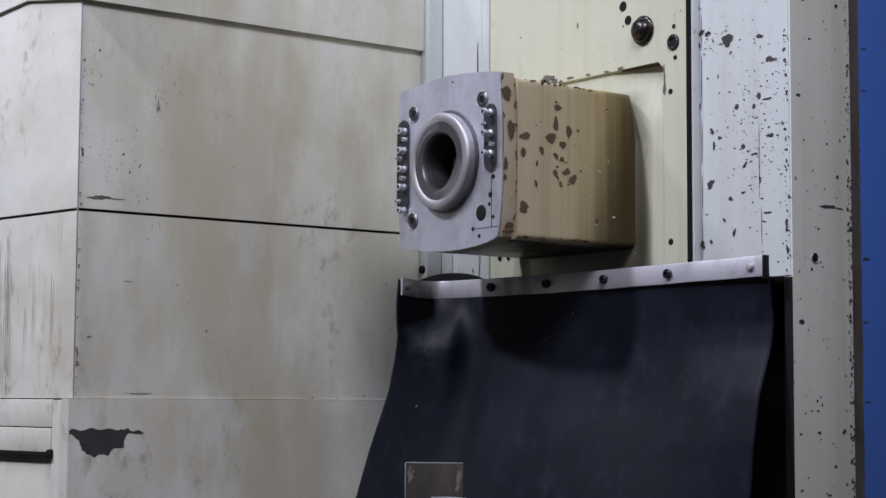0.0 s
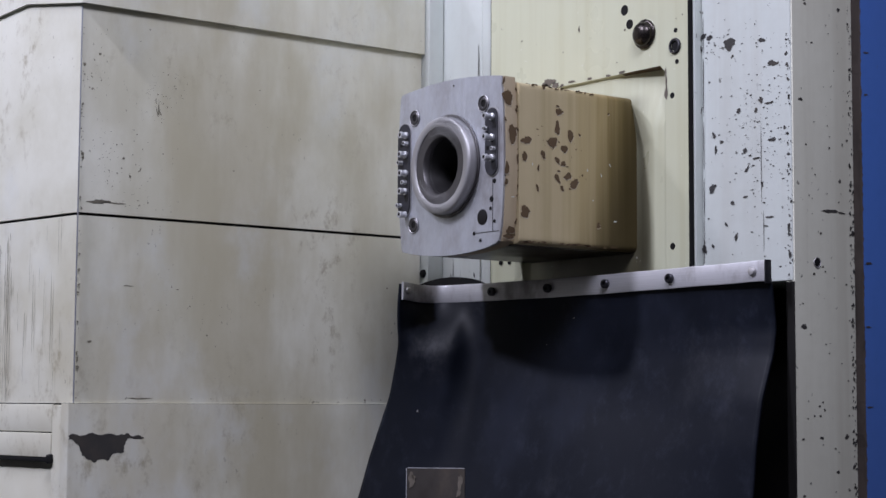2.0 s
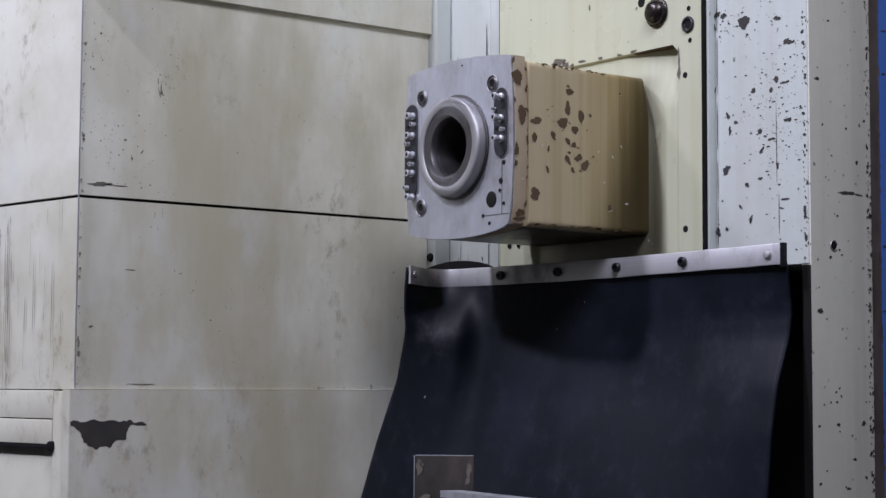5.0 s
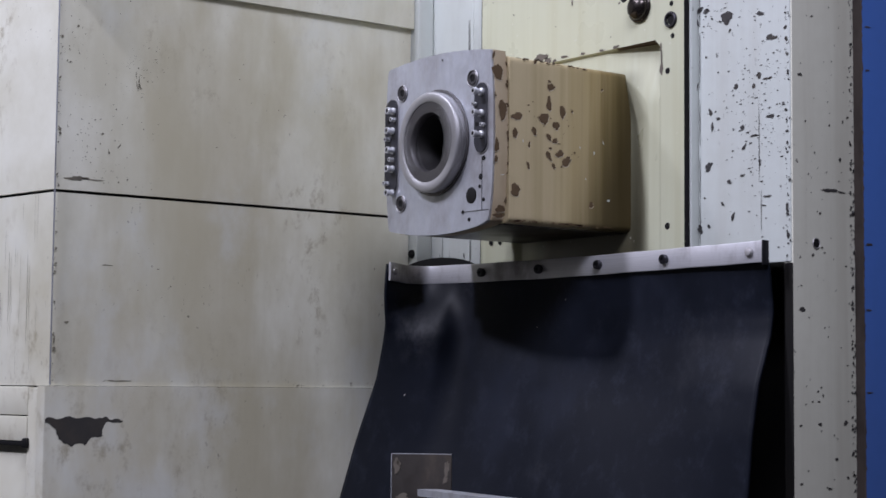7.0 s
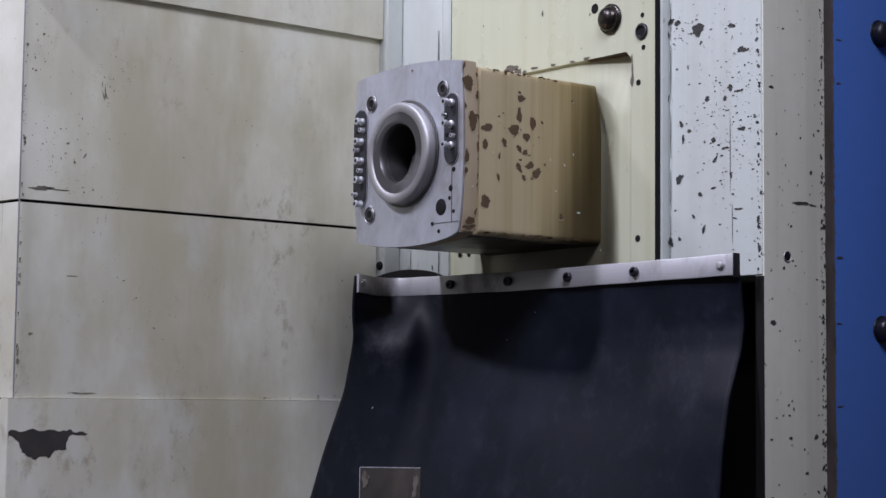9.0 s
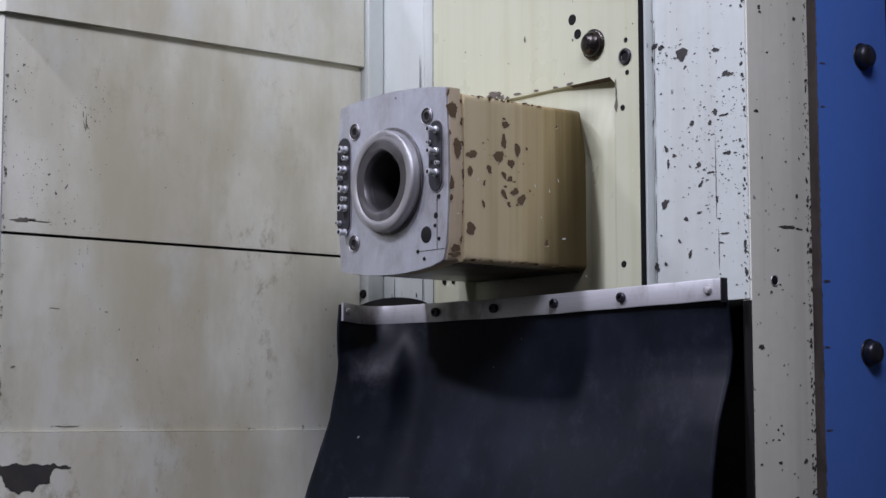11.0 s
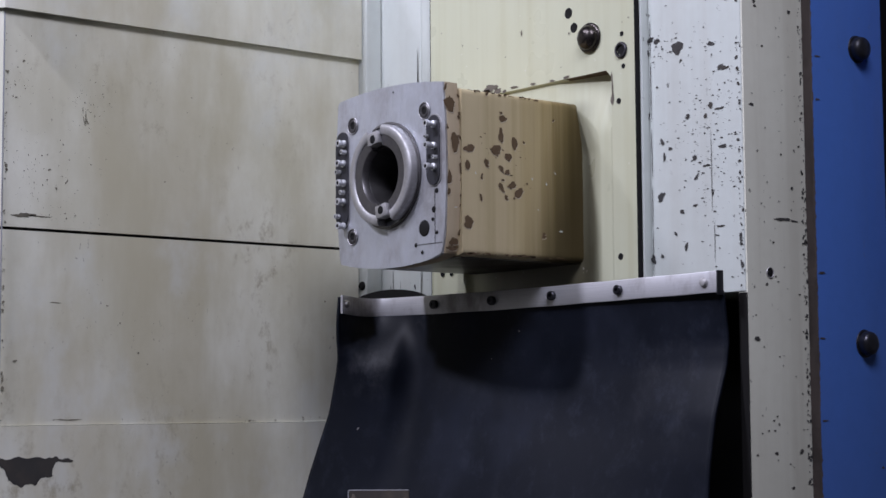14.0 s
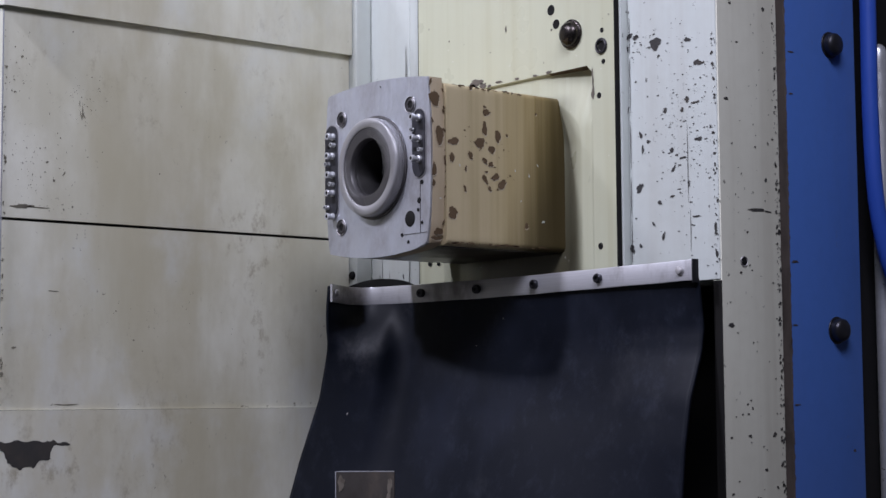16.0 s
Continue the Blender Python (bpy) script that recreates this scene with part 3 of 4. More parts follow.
def saddle_plate():
    p = thing("saddle_plate", (0.034, 0.25, 1.0), "glossy cream-yellow saddle plate with a relieved pocket", "machine plate")
    x0, x1, z0, z1 = -0.1735, 0.2370, 1.60, 2.20
    bm = bmesh.new()
    xs = list(np.arange(x0, x1 + 1e-6, 0.0020))
    xs[-1] = x1
    zs = list(np.arange(z0, z1 + 1e-6, 0.0020))
    rnd = random.Random(4)
    rag = [rnd.uniform(-0.0004, 0.0004) for _ in xs]

    def depth(x, z, i):
        dx, dz = 0.194 - x, 1.9295 + rag[i] * (x < 0.12) - z
        if dx < 0 or dz < 0:
            return 0.0
        if dx < 0.016 and dz < 0.016 and math.hypot(0.016 - dx, 0.016 - dz) > 0.016:
            return 0.0
        fade = max(0.0, min(1.0, (z - 1.845) / 0.075))
        near = max(0.25, min(1.0, (x - 0.06) / 0.12)) if x > -0.05 else 0.25
        rim = 0.0012 + 0.0138 * fade * fade * (3 - 2 * fade) * near
        dish = max(0.0, min(1.0, (0.182 - x) / 0.060)) * min(1.0, dz / 0.10) * max(0.0, min(1.0, (x + 0.125) / 0.03))
        return max(rim, 0.0150 * dish * dish * (3 - 2 * dish))

    grid = [[bm.verts.new((x, 0.215 + depth(x, z, i), z)) for i, x in enumerate(xs)] for z in zs]
    for a, b in zip(grid, grid[1:]):
        for i in range(len(xs) - 1):
            bm.faces.new((a[i], a[i + 1], b[i + 1], b[i]))
    front = part("front", bm, PLATE_PAINT, p, angle=40)
    # the pocket's wall is brown: lost paint, and its shade put into the colour
    front.data.materials.append(RAM_PATCH)
    for f in front.data.polygons:
        if f.center.z > 1.87 and f.center.x > 0.11 and (abs(f.normal.z) > 0.75 or abs(f.normal.x) > 0.8):
            f.material_index = 1
    part("backing", box(x0, x1, 0.2335, 0.262, 1.0, 2.75, 0.001), PLATE_PAINT, p)
    part("upper_front", box(x0, x1, 0.215, 0.2275, 2.1990, 2.75), PLATE_PAINT, p)
    # this side is black to paint in the dark gap beside the rail
    part("side_edge", box(x1 - 0.001, x1 + 0.0008, 0.2156, 0.2610, 1.6, 2.75), BLACK, p)
    part("side_edge", box(x0 - 0.0008, x0 + 0.001, 0.2156, 0.2275, 1.6, 2.199), PLATE_PAINT, p)
    # black strip draws the dark line along the plate's left edge
    part("joint_line", box(x0 - 0.0028, x0 - 0.0009, 0.2160, 0.2620, 1.6, 2.75), BLACK, p, "thin black joint line")
    # bare paint along the pocket's rim and above the ram
    torn = [(-0.040, 1.9395, 0.030, 0.012), (-0.052, 1.935, 0.022, 0.008), (-0.028, 1.934, 0.018, 0.007), (-0.012, 1.932, 0.008, 0.004), (0.010, 1.9335, 0.016, 0.003), (0.047, 1.933, 0.008, 0.004), (0.085, 1.9315, 0.010, 0.003), (0.110, 1.932, 0.012, 0.004), (0.024, 2.008, 0.003, 0.008), (0.118, 1.990, 0.003, 0.003), (0.1965, 1.893, 0.006, 0.016), (0.1965, 1.910, 0.003, 0.026)]
    part("paint_wear", flakes(torn + specks(10, 3, -0.16, 0.23, 1.94, 2.05, 0.001, 0.0025), (0, 0.215, 0), (1, 0, 0), (0, 0, 1), 12), TORN, p, "brown bare patches along the pocket")["kind"] = "stuff"
    for x, z, r in ((0.117, 2.017, 0.0065), (0.127, 1.996, 0.0060), (0.215, 1.973, 0.0030), (0.217, 1.931, 0.0030), (0.208, 1.887, 0.0036), (0.207, 1.688, 0.0040), (-0.150, 1.688, 0.0036), (-0.130, 1.687, 0.003)):
        part("screw_hole", lathe([(0.0, 0.2146), (r * 0.7, 0.2146), (r, 0.2142), (r * 1.12, 0.2149)], (x, 0, z), "y", steps=18), BLACK, p, "dark screw hole")
    knob = part("knob", lathe([(0.0200, 0.2148), (0.0200, 0.2125), (0.0188, 0.2114), (0.0168, 0.2112), (0.0164, 0.2090), (0.0148, 0.2055), (0.0115, 0.2025), (0.0070, 0.2008), (0.0025, 0.2003), (0.0, 0.2003)], (0.157, 0, 1.977), "y", steps=40), BRONZE, p, "domed dark bronze plug", angle=60)
    b = part("bolt", lathe([(0.0106, 0.2148), (0.0106, 0.2130), (0.0096, 0.2122), (0.0070, 0.2122), (0.0068, 0.2142)], (0.214, 0, 1.952), "y", steps=28), DARK_STEEL, p, "blackened socket bolt with a bright rim")
    part("socket", lathe([(0.0, 0.2144), (0.0069, 0.2144)], (0.214, 0, 1.952), "y", steps=6), BLACK, b)
    part("rim", lathe([(0.0084, 0.2123), (0.0090, 0.2118), (0.0097, 0.2123)], (0.214, 0, 1.952), "y", steps=28), DULL, b)


# ---- the ram with its spindle ----
def face_outline():
    """The crowned outline of the ram's face: right side, bottom, left side, top."""
    def side(a, b, bulge, n=12):
        a, b = Vector(a), Vector(b)
        out = Vector((b.y - a.y, a.x - b.x)).normalized()
        return [a.lerp(b, k / n) + bulge * (1 - (2 * k / n - 1) ** 2) * out for k in range(n)]

    tr, br, bl, tl = (0.1155, 1.902), (0.115, 1.693), (-0.100, 1.688), (-0.104, 1.905)
    pts = side(tr, br, -0.006) + [Vector((0.112, 1.6885)), Vector((0.105, 1.6855))] + side((0.098, 1.6838), bl, -0.009) + side(bl, tl, -0.007) + side(tl, tr, -0.008)
    return [(p.x, p.y) for p in pts]


def socket_screw(parent, x, z, y=0.0):
    s = part("socket_screw", lathe([(0.0112, y - 0.0002), (0.0112, y - 0.0012), (0.0098, y - 0.0012), (0.0096, y + 0.0000), (0.0080, y - 0.0010), (0.0072, y - 0.0016), (0.0052, y - 0.0016), (0.0050, y + 0.0)], (x, 0, z), "y", steps=28), DULL, parent, "dark socket screw in a bright counterbore")
    part("rim", lathe([(0.0100, y - 0.0013), (0.0106, y - 0.0018), (0.0113, y - 0.0013)], (x, 0, z), "y", steps=28), FLANGE, s)
    part("hexagon", lathe([(0.0, y - 0.0003), (0.0053, y - 0.0003)], (x, 0, z), "y", steps=6), BLACK, s)


def nozzle(parent, x, z, r, length, tilt=0.0):
    y0 = -0.0026
    n = part("nozzle", lathe([(r * 1.05, y0), (r * 1.05, y0 - length * 0.2), (r * 0.72, y0 - length * 0.25), (r * 0.70, y0 - length * 0.55), (r * 0.95, y0 - length * 0.62), (r, y0 - length * 0.70), (r, y0 - length * 0.96), (r * 0.93, y0 - length), (r * 0.56, y0 - length), (r * 0.54, y0 - length * 0.7)], (x, 0, z), "y", steps=20), NOZZLE, parent, "bright zinc coupling nipple")
    part("bore", lathe([(0.0, y0 - length * 0.975), (r * 0.57, y0 - length * 0.975)], (x, 0, z), "y", steps=14), BLACK, n)


def ram():
    m = thing("spindle_ram", (SX, 0.1, SZ), "boring machine ram with chipped ochre paint and steel face", "spindle head")
    part("body", holed(dense(rounded(0.0055, 1.7910, 0.237, 0.210, 0.008)), 0.045, (SX, SZ), 0.0232, 0.2332, 0.001), RAM_PAINT, m, "ochre painted box with oil runs and painted rear shade")
    part("front_cap", holed([(x + 0.0012 * (x > 0) + 0.0012 * (x < 0), z) for x, z in dense(face_outline())], 0.058, (SX, SZ), 0.0030, 0.0222, 0.0008), CAP_PAINT, m, "ochre painted cap with chipped corners")
    # thin dark sheet added below: oil and shade of the ram's bottom
    part("underside", box(-0.095, 0.112, 0.0235, 0.2280, 1.6846, 1.6866), UNDER_SHADE, m, "added dark sheet for the oil and shade of the underside")
    face = part("face_plate", holed(dense(face_outline()), 0.058, (SX, SZ), 0.0, 0.012, 0.0012), STEEL, m, "scuffed ground steel face plate")
    # bare places on the flank
    f = [(0.0915, 1.8625, 0.011, 0.009), (0.0885, 1.8705, 0.005, 0.003), (0.087, 1.841, 0.009, 0.016), (0.080, 1.8205, 0.014, 0.014), (0.110, 1.834, 0.010, 0.014), (0.126, 1.836, 0.004, 0.004), (0.100, 1.814, 0.010, 0.010), (0.0625, 1.804, 0.007, 0.010), (0.0865, 1.799, 0.007, 0.008),
         (0.0985, 1.794, 0.009, 0.006), (0.055, 1.786, 0.004, 0.006), (0.0895, 1.7845, 0.005, 0.003), (0.087, 1.7745, 0.008, 0.010), (0.105, 1.780, 0.012, 0.009), (0.1175, 1.771, 0.014, 0.011), (0.096, 1.762, 0.006, 0.006), (0.0535, 1.760, 0.005, 0.008), (0.178, 1.8695, 0.004, 0.003), (0.160, 1.717, 0.007, 0.007)]
    f = [(u, v, w * 1.05, h * 1.05) for u, v, w, h in f]
    f += [(0.036, 1.8195, 0.016, 0.010), (0.031, 1.798, 0.007, 0.014), (0.031, 1.729, 0.014, 0.016), (0.065, 1.8935, 0.006, 0.005)]
    chips = f[:]
    f += specks(20, 41, 0.05, 0.14, 1.75, 1.85, 0.001, 0.003) + specks(46, 48, 0.026, 0.15, 1.8925, 1.8945, 0.002, 0.008, 0.35) + specks(40, 49, 0.026, 0.20, 1.6885, 1.6905, 0.002, 0.009, 0.4)
    # pale copies shifted down: broken paint edge and its highlight, as colour
    rims = [(u + 0.0005, v - 0.0007, w * 1.03, h * 1.03) for u, v, w, h in chips]
    part("chip_highlight", flakes(rims, (0.1240, 0, 0), (0, 1, 0), (0, 0, 1), 44, 0.0003, 0.45), CHIP_RIM, m, "pale broken paint edges with a painted highlight")["kind"] = "stuff"
    part("paint_wear", flakes(f, (0.1240, 0, 0), (0, 1, 0), (0, 0, 1), 44, rag=0.45), RAM_PATCH, m, "brown bare patches in the ochre paint")["kind"] = "stuff"
    cap = [(0.008, 1.8775, 0.015, 0.016), (0.0062, 1.869, 0.011, 0.010), (0.014, 1.828, 0.014, 0.022), (0.004, 1.7825, 0.008, 0.016), (0.003, 1.7645, 0.005, 0.009), (0.0125, 1.702, 0.013, 0.011), (0.002, 1.894, 0.004, 0.009), (0.002, 1.845, 0.003, 0.006), (0.010, 1.694, 0.016, 0.005)]
    def crowned(bm):
        """Lays flat patches on the cap's bulging side."""
        for v in bm.verts:
            v.co.x += 0.1167 + 0.006 * (1 - (2 * (1.902 - v.co.z) / 0.209 - 1) ** 2)
        return bm

    # the same pale edge and highlight for the cap's chips
    rims = [(u + 0.0005, v - 0.0008, w * 1.03, h * 1.03) for u, v, w, h in cap]
    part("chip_highlight", crowned(flakes(rims, (0, 0, 0), (0, 1, 0), (0, 0, 1), 46, 0.0005, 0.36)), CHIP_RIM, m, "pale broken paint edges with a painted highlight")["kind"] = "stuff"
    cap += specks(16, 50, 0.0210, 0.0222, 1.695, 1.893, 0.0010, 0.003, 3.0)
    part("paint_wear", crowned(flakes(cap, (0, 0, 0), (0, 1, 0), (0, 0, 1), 46, 0.0008, 0.36)), RAM_PATCH, m, "brown bare patches on the cap")["kind"] = "stuff"
    pale = [(0.140, 1.79, 0.002, 0.003), (0.165, 1.785, 0.002, 0.004), (0.190, 1.725, 0.006, 0.002), (0.18, 1.80, 0.0015, 0.004), (0.045, 1.79, 0.0015, 0.004), (0.15, 1.75, 0.002, 0.002), (0.012, 1.745, 0.005, 0.0012)]
    part("nick_wear", flakes(pale, (0.1240, 0, 0), (0, 1, 0), (0, 0, 1), 47), RAIL_PAINT, m, "pale nicks")["kind"] = "stuff"
    # screws, holes and scribed lines of the face
    for x, z in ((-0.071, 1.870), (0.080, 1.870), (-0.072, 1.723)):
        socket_screw(face, x, z)
    part("large_hole", lathe([(0.0, -0.0012), (0.0092, -0.0012), (0.0100, -0.0008), (0.0104, -0.0002)], (0.078, 0, 1.722), "y", steps=28), BLACK, face, "open dark bolt hole")
    for x, z, r in ((0.103, 1.767, 0.0032), (0.097, 1.744, 0.0040), (0.095, 1.732, 0.0026), (0.103, 1.715, 0.0026), (0.061, 1.702, 0.0028), (0.074, 1.692, 0.0026), (0.016, 1.9025, 0.0012)):
        part("pin_hole", lathe([(0.0, -0.0010), (r * 0.8, -0.0010), (r, -0.0002)], (x, 0, z), "y", steps=14), BLACK, face)
    part("scribed_line", box(0.0990, 0.0997, -0.0006, 0.001, 1.702, 1.770), DULL, face)
    part("scribed_line", box(0.062, 0.113, -0.0006, 0.001, 1.7018, 1.7024), DULL, face)
    # the two coupling plates
    left = part("coupling_plate", prism(rounded(-0.0935, 1.8005, 0.0275, 0.127, 0.0132), -0.0026, 0.001, bevel=0.0010), PLATE_STEEL, m, "dark oblong plate with coupling nipples")
    for x, z in ((-0.088, 1.848), (-0.0895, 1.8215), (-0.0885, 1.7955), (-0.0890, 1.7705), (-0.0890, 1.7385)):
        nozzle(left, x, z, 0.0047, 0.0110)
    for x, z in ((-0.0855, 1.8365), (-0.098, 1.811), (-0.0885, 1.783), (-0.100, 1.752)):
        nozzle(left, x, z, 0.0031, 0.0070)
    right = part("coupling_plate", prism(rounded(0.0985, 1.8180, 0.0255, 0.088, 0.0122), -0.0026, 0.001, bevel=0.0010), PLATE_STEEL, m, "dark oblong plate with coupling nipples")
    for z in (1.8500, 1.8230, 1.7965):
        nozzle(right, 0.1015, z, 0.0045, 0.0150)
    for x, z in ((0.0885, 1.836), (0.1055, 1.8085)):
        nozzle(right, x, z, 0.0026, 0.0055)
    for parent, cx, cz, w, h in ((left, -0.0935, 1.8005, 0.0275, 0.127), (right, 0.0985, 1.8180, 0.0255, 0.088)):
        part("rim", prism(rounded(cx, cz, w + 0.0026, h + 0.0026, w / 2), -0.0012, 0.001, bevel=0.0004), FLANGE, parent, "worn bright rim")
    for parent, spots in ((left, ((-0.0985, 1.835), (-0.0985, 1.784))), (right, ((0.0915, 1.8105),))):
        for x, z in spots:
            part("screw", lathe([(0.0, -0.0032), (0.0026, -0.0032), (0.0030, -0.0022)], (x, 0, z), "y", steps=14), BLACK, parent)
    # the spindle turns: built about its own axis
    s = part("spindle", lathe([(0.0600, 0.001), (0.0600, -0.0035), (0.0362, -0.0035), (0.0350, -0.0010), (0.0335, 0.012), (0.0322, 0.014), (0.0300, 0.060), (0.0270, 0.100), (0.0, 0.100)], steps=72), BORE, m, "oily tapered spindle bore", local=True)
    s.location = (0, -0.1, 0)
    for a in (0, 180):
        rim = [(0.0520, -0.0005), (0.0520, -0.0146), (0.0526, -0.0152), (0.0622, -0.0152), (0.0642, -0.0143), (0.0652, -0.0122), (0.0652, -0.0005)]
        part("flange", lathe(rim, start=a + 13.2, stop=a + 166.8, steps=56, closed=True), FLANGE, s, "bright turned flange", local=True, angle=50)
        inner = [(0.0366, -0.0005), (0.0366, -0.0105), (0.0385, -0.0132), (0.0519, -0.0140), (0.0519, -0.0005)]
        part("flange", lathe(inner, start=a + 16.5, stop=a + 163.5, steps=56, closed=True), DULL, s, "dull inner flange face", local=True, angle=50)
    key = box(-0.0112, 0.0112, -0.0190, -0.0036, 0.0400, 0.0560, 0.0012)
    k = part("drive_key", key, FLANGE, s, "worn steel drive key", local=True)
    k2 = new("drive_key", k.data)
    k2.parent, k2.rotation_euler = s, (0, math.pi, 0)
    k2["label"] = "worn steel drive key"
    for ob in (k, k2):
        part("key_screw", lathe([(0.0, -0.0192), (0.0052, -0.0192), (0.0058, -0.0189)], (0, 0, 0.047 if ob is k else -0.047), steps=16), BLACK, s, local=True)
    part("collar", lathe([(0.0690, -0.0002), (0.0690, -0.0022), (0.0660, -0.0028), (0.0655, -0.0002)], (SX, 0, SZ), steps=72), DULL, m, "dark seal ring round the spindle")
    return s


# ---- the rubber apron with its clamping strip ----
TOP = curve([(-0.187, 0.060, 0), (-0.199, 0.100, 0), (-0.190, 0.134, 0), (-0.148, 0.1475, 0), (-0.087, 0.155, 0), (0.006, 0.178, 0), (0.111, 0.191, 0), (0.225, 0.198, 0), (0.310, 0.203, 0), (0.381, 0.206, 0)], 8)


def strip_height(x, y):
    return 1.6395 + 0.0060 * min(1.0, max(0.0, (x + 0.087) / 0.45)) + 0.003 * min(1.0, max(0.0, (0.10 - y) / 0.05))


def along(points, n):
    """Equal steps along a line, with the unit normal to its right-hand side in plan."""
    d = [0.0]
    for a, b in zip(points, points[1:]):
        d.append(d[-1] + (b - a).length)
    out = []
    for i in range(n + 1):
        s = d[-1] * i / n
        k = max(j for j in range(len(d) - 1) if d[j] <= s + 1e-9)
        t = (s - d[k]) / (d[k + 1] - d[k])
        way = (points[k + 1] - points[k]).normalized()
        out.append((points[k].lerp(points[k + 1], t), Vector((way.y, -way.x, 0)), i / n))
    return out


def bend(z, keys):
    return float(np.interp(-z, [-k[0] for k in keys], [k[1] for k in keys]))


def apron():
    a = thing("rubber_apron", (0.1, 0.14, 1.0), "black rubber apron hanging from a riveted aluminium strip", "rubber apron")
    line = along(TOP, 96)
    bm = bmesh.new()
    L = [(1.652, 0.0), (1.60, -0.003), (1.57, -0.008), (1.494, -0.022), (1.407, -0.052), (1.346, -0.078), (1.0, -0.22)]
    R = [(1.652, 0.0), (1.62, 0.008), (1.575, 0.014), (1.545, 0.009), (1.487, -0.013), (1.43, -0.025), (1.37, -0.032), (1.0, -0.07)]
    M = [(1.652, 0.0), (1.60, -0.001), (1.55, -0.006), (1.47, -0.022), (1.40, -0.040), (1.34, -0.056), (1.0, -0.14)]
    EX = [(1.652, -0.187), (1.57, -0.200), (1.494, -0.229), (1.405, -0.271), (1.336, -0.289), (1.0, -0.36)]
    EY = [(1.652, 0.060), (1.57, 0.070), (1.494, 0.075), (1.405, 0.070), (1.336, 0.060), (1.0, 0.0)]
    rows = []
    for j in range(61):
        z = 1.652 - 0.65 * (j / 60) ** 1.25
        row = []
        for p, out, s in line:
            wl, wr = max(0.0, 1 - s / 0.42) ** 1.3, max(0.0, (s - 0.55) / 0.45) ** 1.5
            dy = wl * bend(z, L) + wr * bend(z, R) + (1 - wl - wr) * bend(z, M)
            ripple = 0.004 * math.sin(s * 9 + z * 11) * min(1.0, (1.652 - z) / 0.08)
            fold = math.hypot((s - 0.125) / 0.085, (z - 1.645) / 0.058)
            dent = 0.0018 * math.exp(-((fold - 1.0) / 0.16) ** 2) - 0.0012 * math.exp(-(fold / 0.75) ** 2)
            dent *= max(0.0, min(1.0, (1.626 - z) / 0.020))
            q = p + (ripple * (0.3 + 0.7 * (1 - wr)) + dent) * out
            q.y += dy
            k = max(0.0, min(1.0, (1.640 - z) / 0.10)) if s < 0.27 else 0.0
            if k:
                knee = line[26][0] + Vector((0, bend(z, M), 0))
                end = Vector((bend(z, EX), bend(z, EY), 0))
                t = 1 - s / 0.27
                q = q.lerp(knee.lerp(end, t) + Vector((0, -0.012 * math.sin(math.pi * t), 0)), k * k * (3 - 2 * k) * min(1.0, t * 3))
            row.append(bm.verts.new((q.x, q.y, z)))
        rows.append(row)
    for p, q in zip(rows, rows[1:]):
        for i in range(len(p) - 1):
            bm.faces.new((p[i], p[i + 1], q[i + 1], q[i]))
    sheet = part("sheet", bm, RUBBER, a, angle=180)
    mod = sheet.modifiers.new("thickness", "SOLIDIFY")
    mod.thickness, mod.offset = 0.004, 0.0
    bm = bmesh.new()
    ring = []
    for p, out, s in along(TOP, 120):
        lift = strip_height(p.x, p.y) - 1.63925 + 0.0002 * math.sin(s * 40)
        ring.append([bm.verts.new((p + d * out) + Vector((0, 0, z + lift))) for d, z in ((0.0055, 1.6265), (0.0062, 1.6280), (0.0062, 1.6505), (0.0055, 1.6520), (0.0028, 1.6520), (0.0028, 1.6265))])
    for p, q in zip(ring, ring[1:]):
        for k in range(6):
            bm.faces.new((p[k], p[(k + 1) % 6], q[(k + 1) % 6], q[k]))
    bm.faces.new(ring[0]), bm.faces.new(ring[-1][::-1])
    strip = part("clamping_strip", bm, ALU, a, "scuffed bright aluminium strip")
    fine = along(TOP, 400)
    for x, bright in ((-0.087, 0), (0.006, 0), (0.111, 0), (0.226, 0), (0.361, 1)):
        p, out, _ = min((q for q in fine if q[0].y > 0.145), key=lambda q: abs(q[0].x - x))
        head = [(0.0062, 0), (0.0062, -0.0045), (0.0052, -0.0058), (0.0028, -0.0058), (0.0028, -0.003), (0.0, -0.003)] if not bright else [(0.0060, 0), (0.0058, -0.002), (0.0042, -0.0042), (0.0, -0.0052)]
        bm = lathe(head, steps=20)
        bmesh.ops.transform(bm, matrix=Matrix.Translation(p + 0.0062 * out + Vector((0, 0, strip_height(p.x, p.y)))) @ Matrix.Rotation(math.atan2(out.x, -out.y), 4, "Z"), verts=bm.verts)
        part("bolt", bm, BRIGHT if bright else DARK_STEEL, strip, "bright round-head screw" if bright else "black socket bolt")
    part("bolt", lathe([(0.0055, 0), (0.0052, 0.002), (0.0036, 0.004), (0, 0.005)], (-0.1840, 0.071, 1.6425), "x", steps=20), BRIGHT, strip, "bright round-head screw")
    b = thing("apron_bracket", (0.1, 0.18, 1.6), "dark steel support behind the apron strip", "bracket")
    part("angle", prism([(-0.150, 0.158), (-0.087, 0.166), (0.006, 0.188), (0.111, 0.201), (0.30, 0.212), (0.30, 0.2275), (-0.150, 0.2275)], 1.600, 1.640, "z"), BLACK, b)
    part("end_tab", box(0.3811, 0.3834, 0.1985, 0.209, 1.630, 1.6590, 0.0006), DARK_STEEL, b)
    hump = [(-0.305 + 0.17 * k / 20, 1.655 + 0.014 * math.sin(math.pi * min(1, k / 20 + 0.08)) ** 0.6) for k in range(21)]
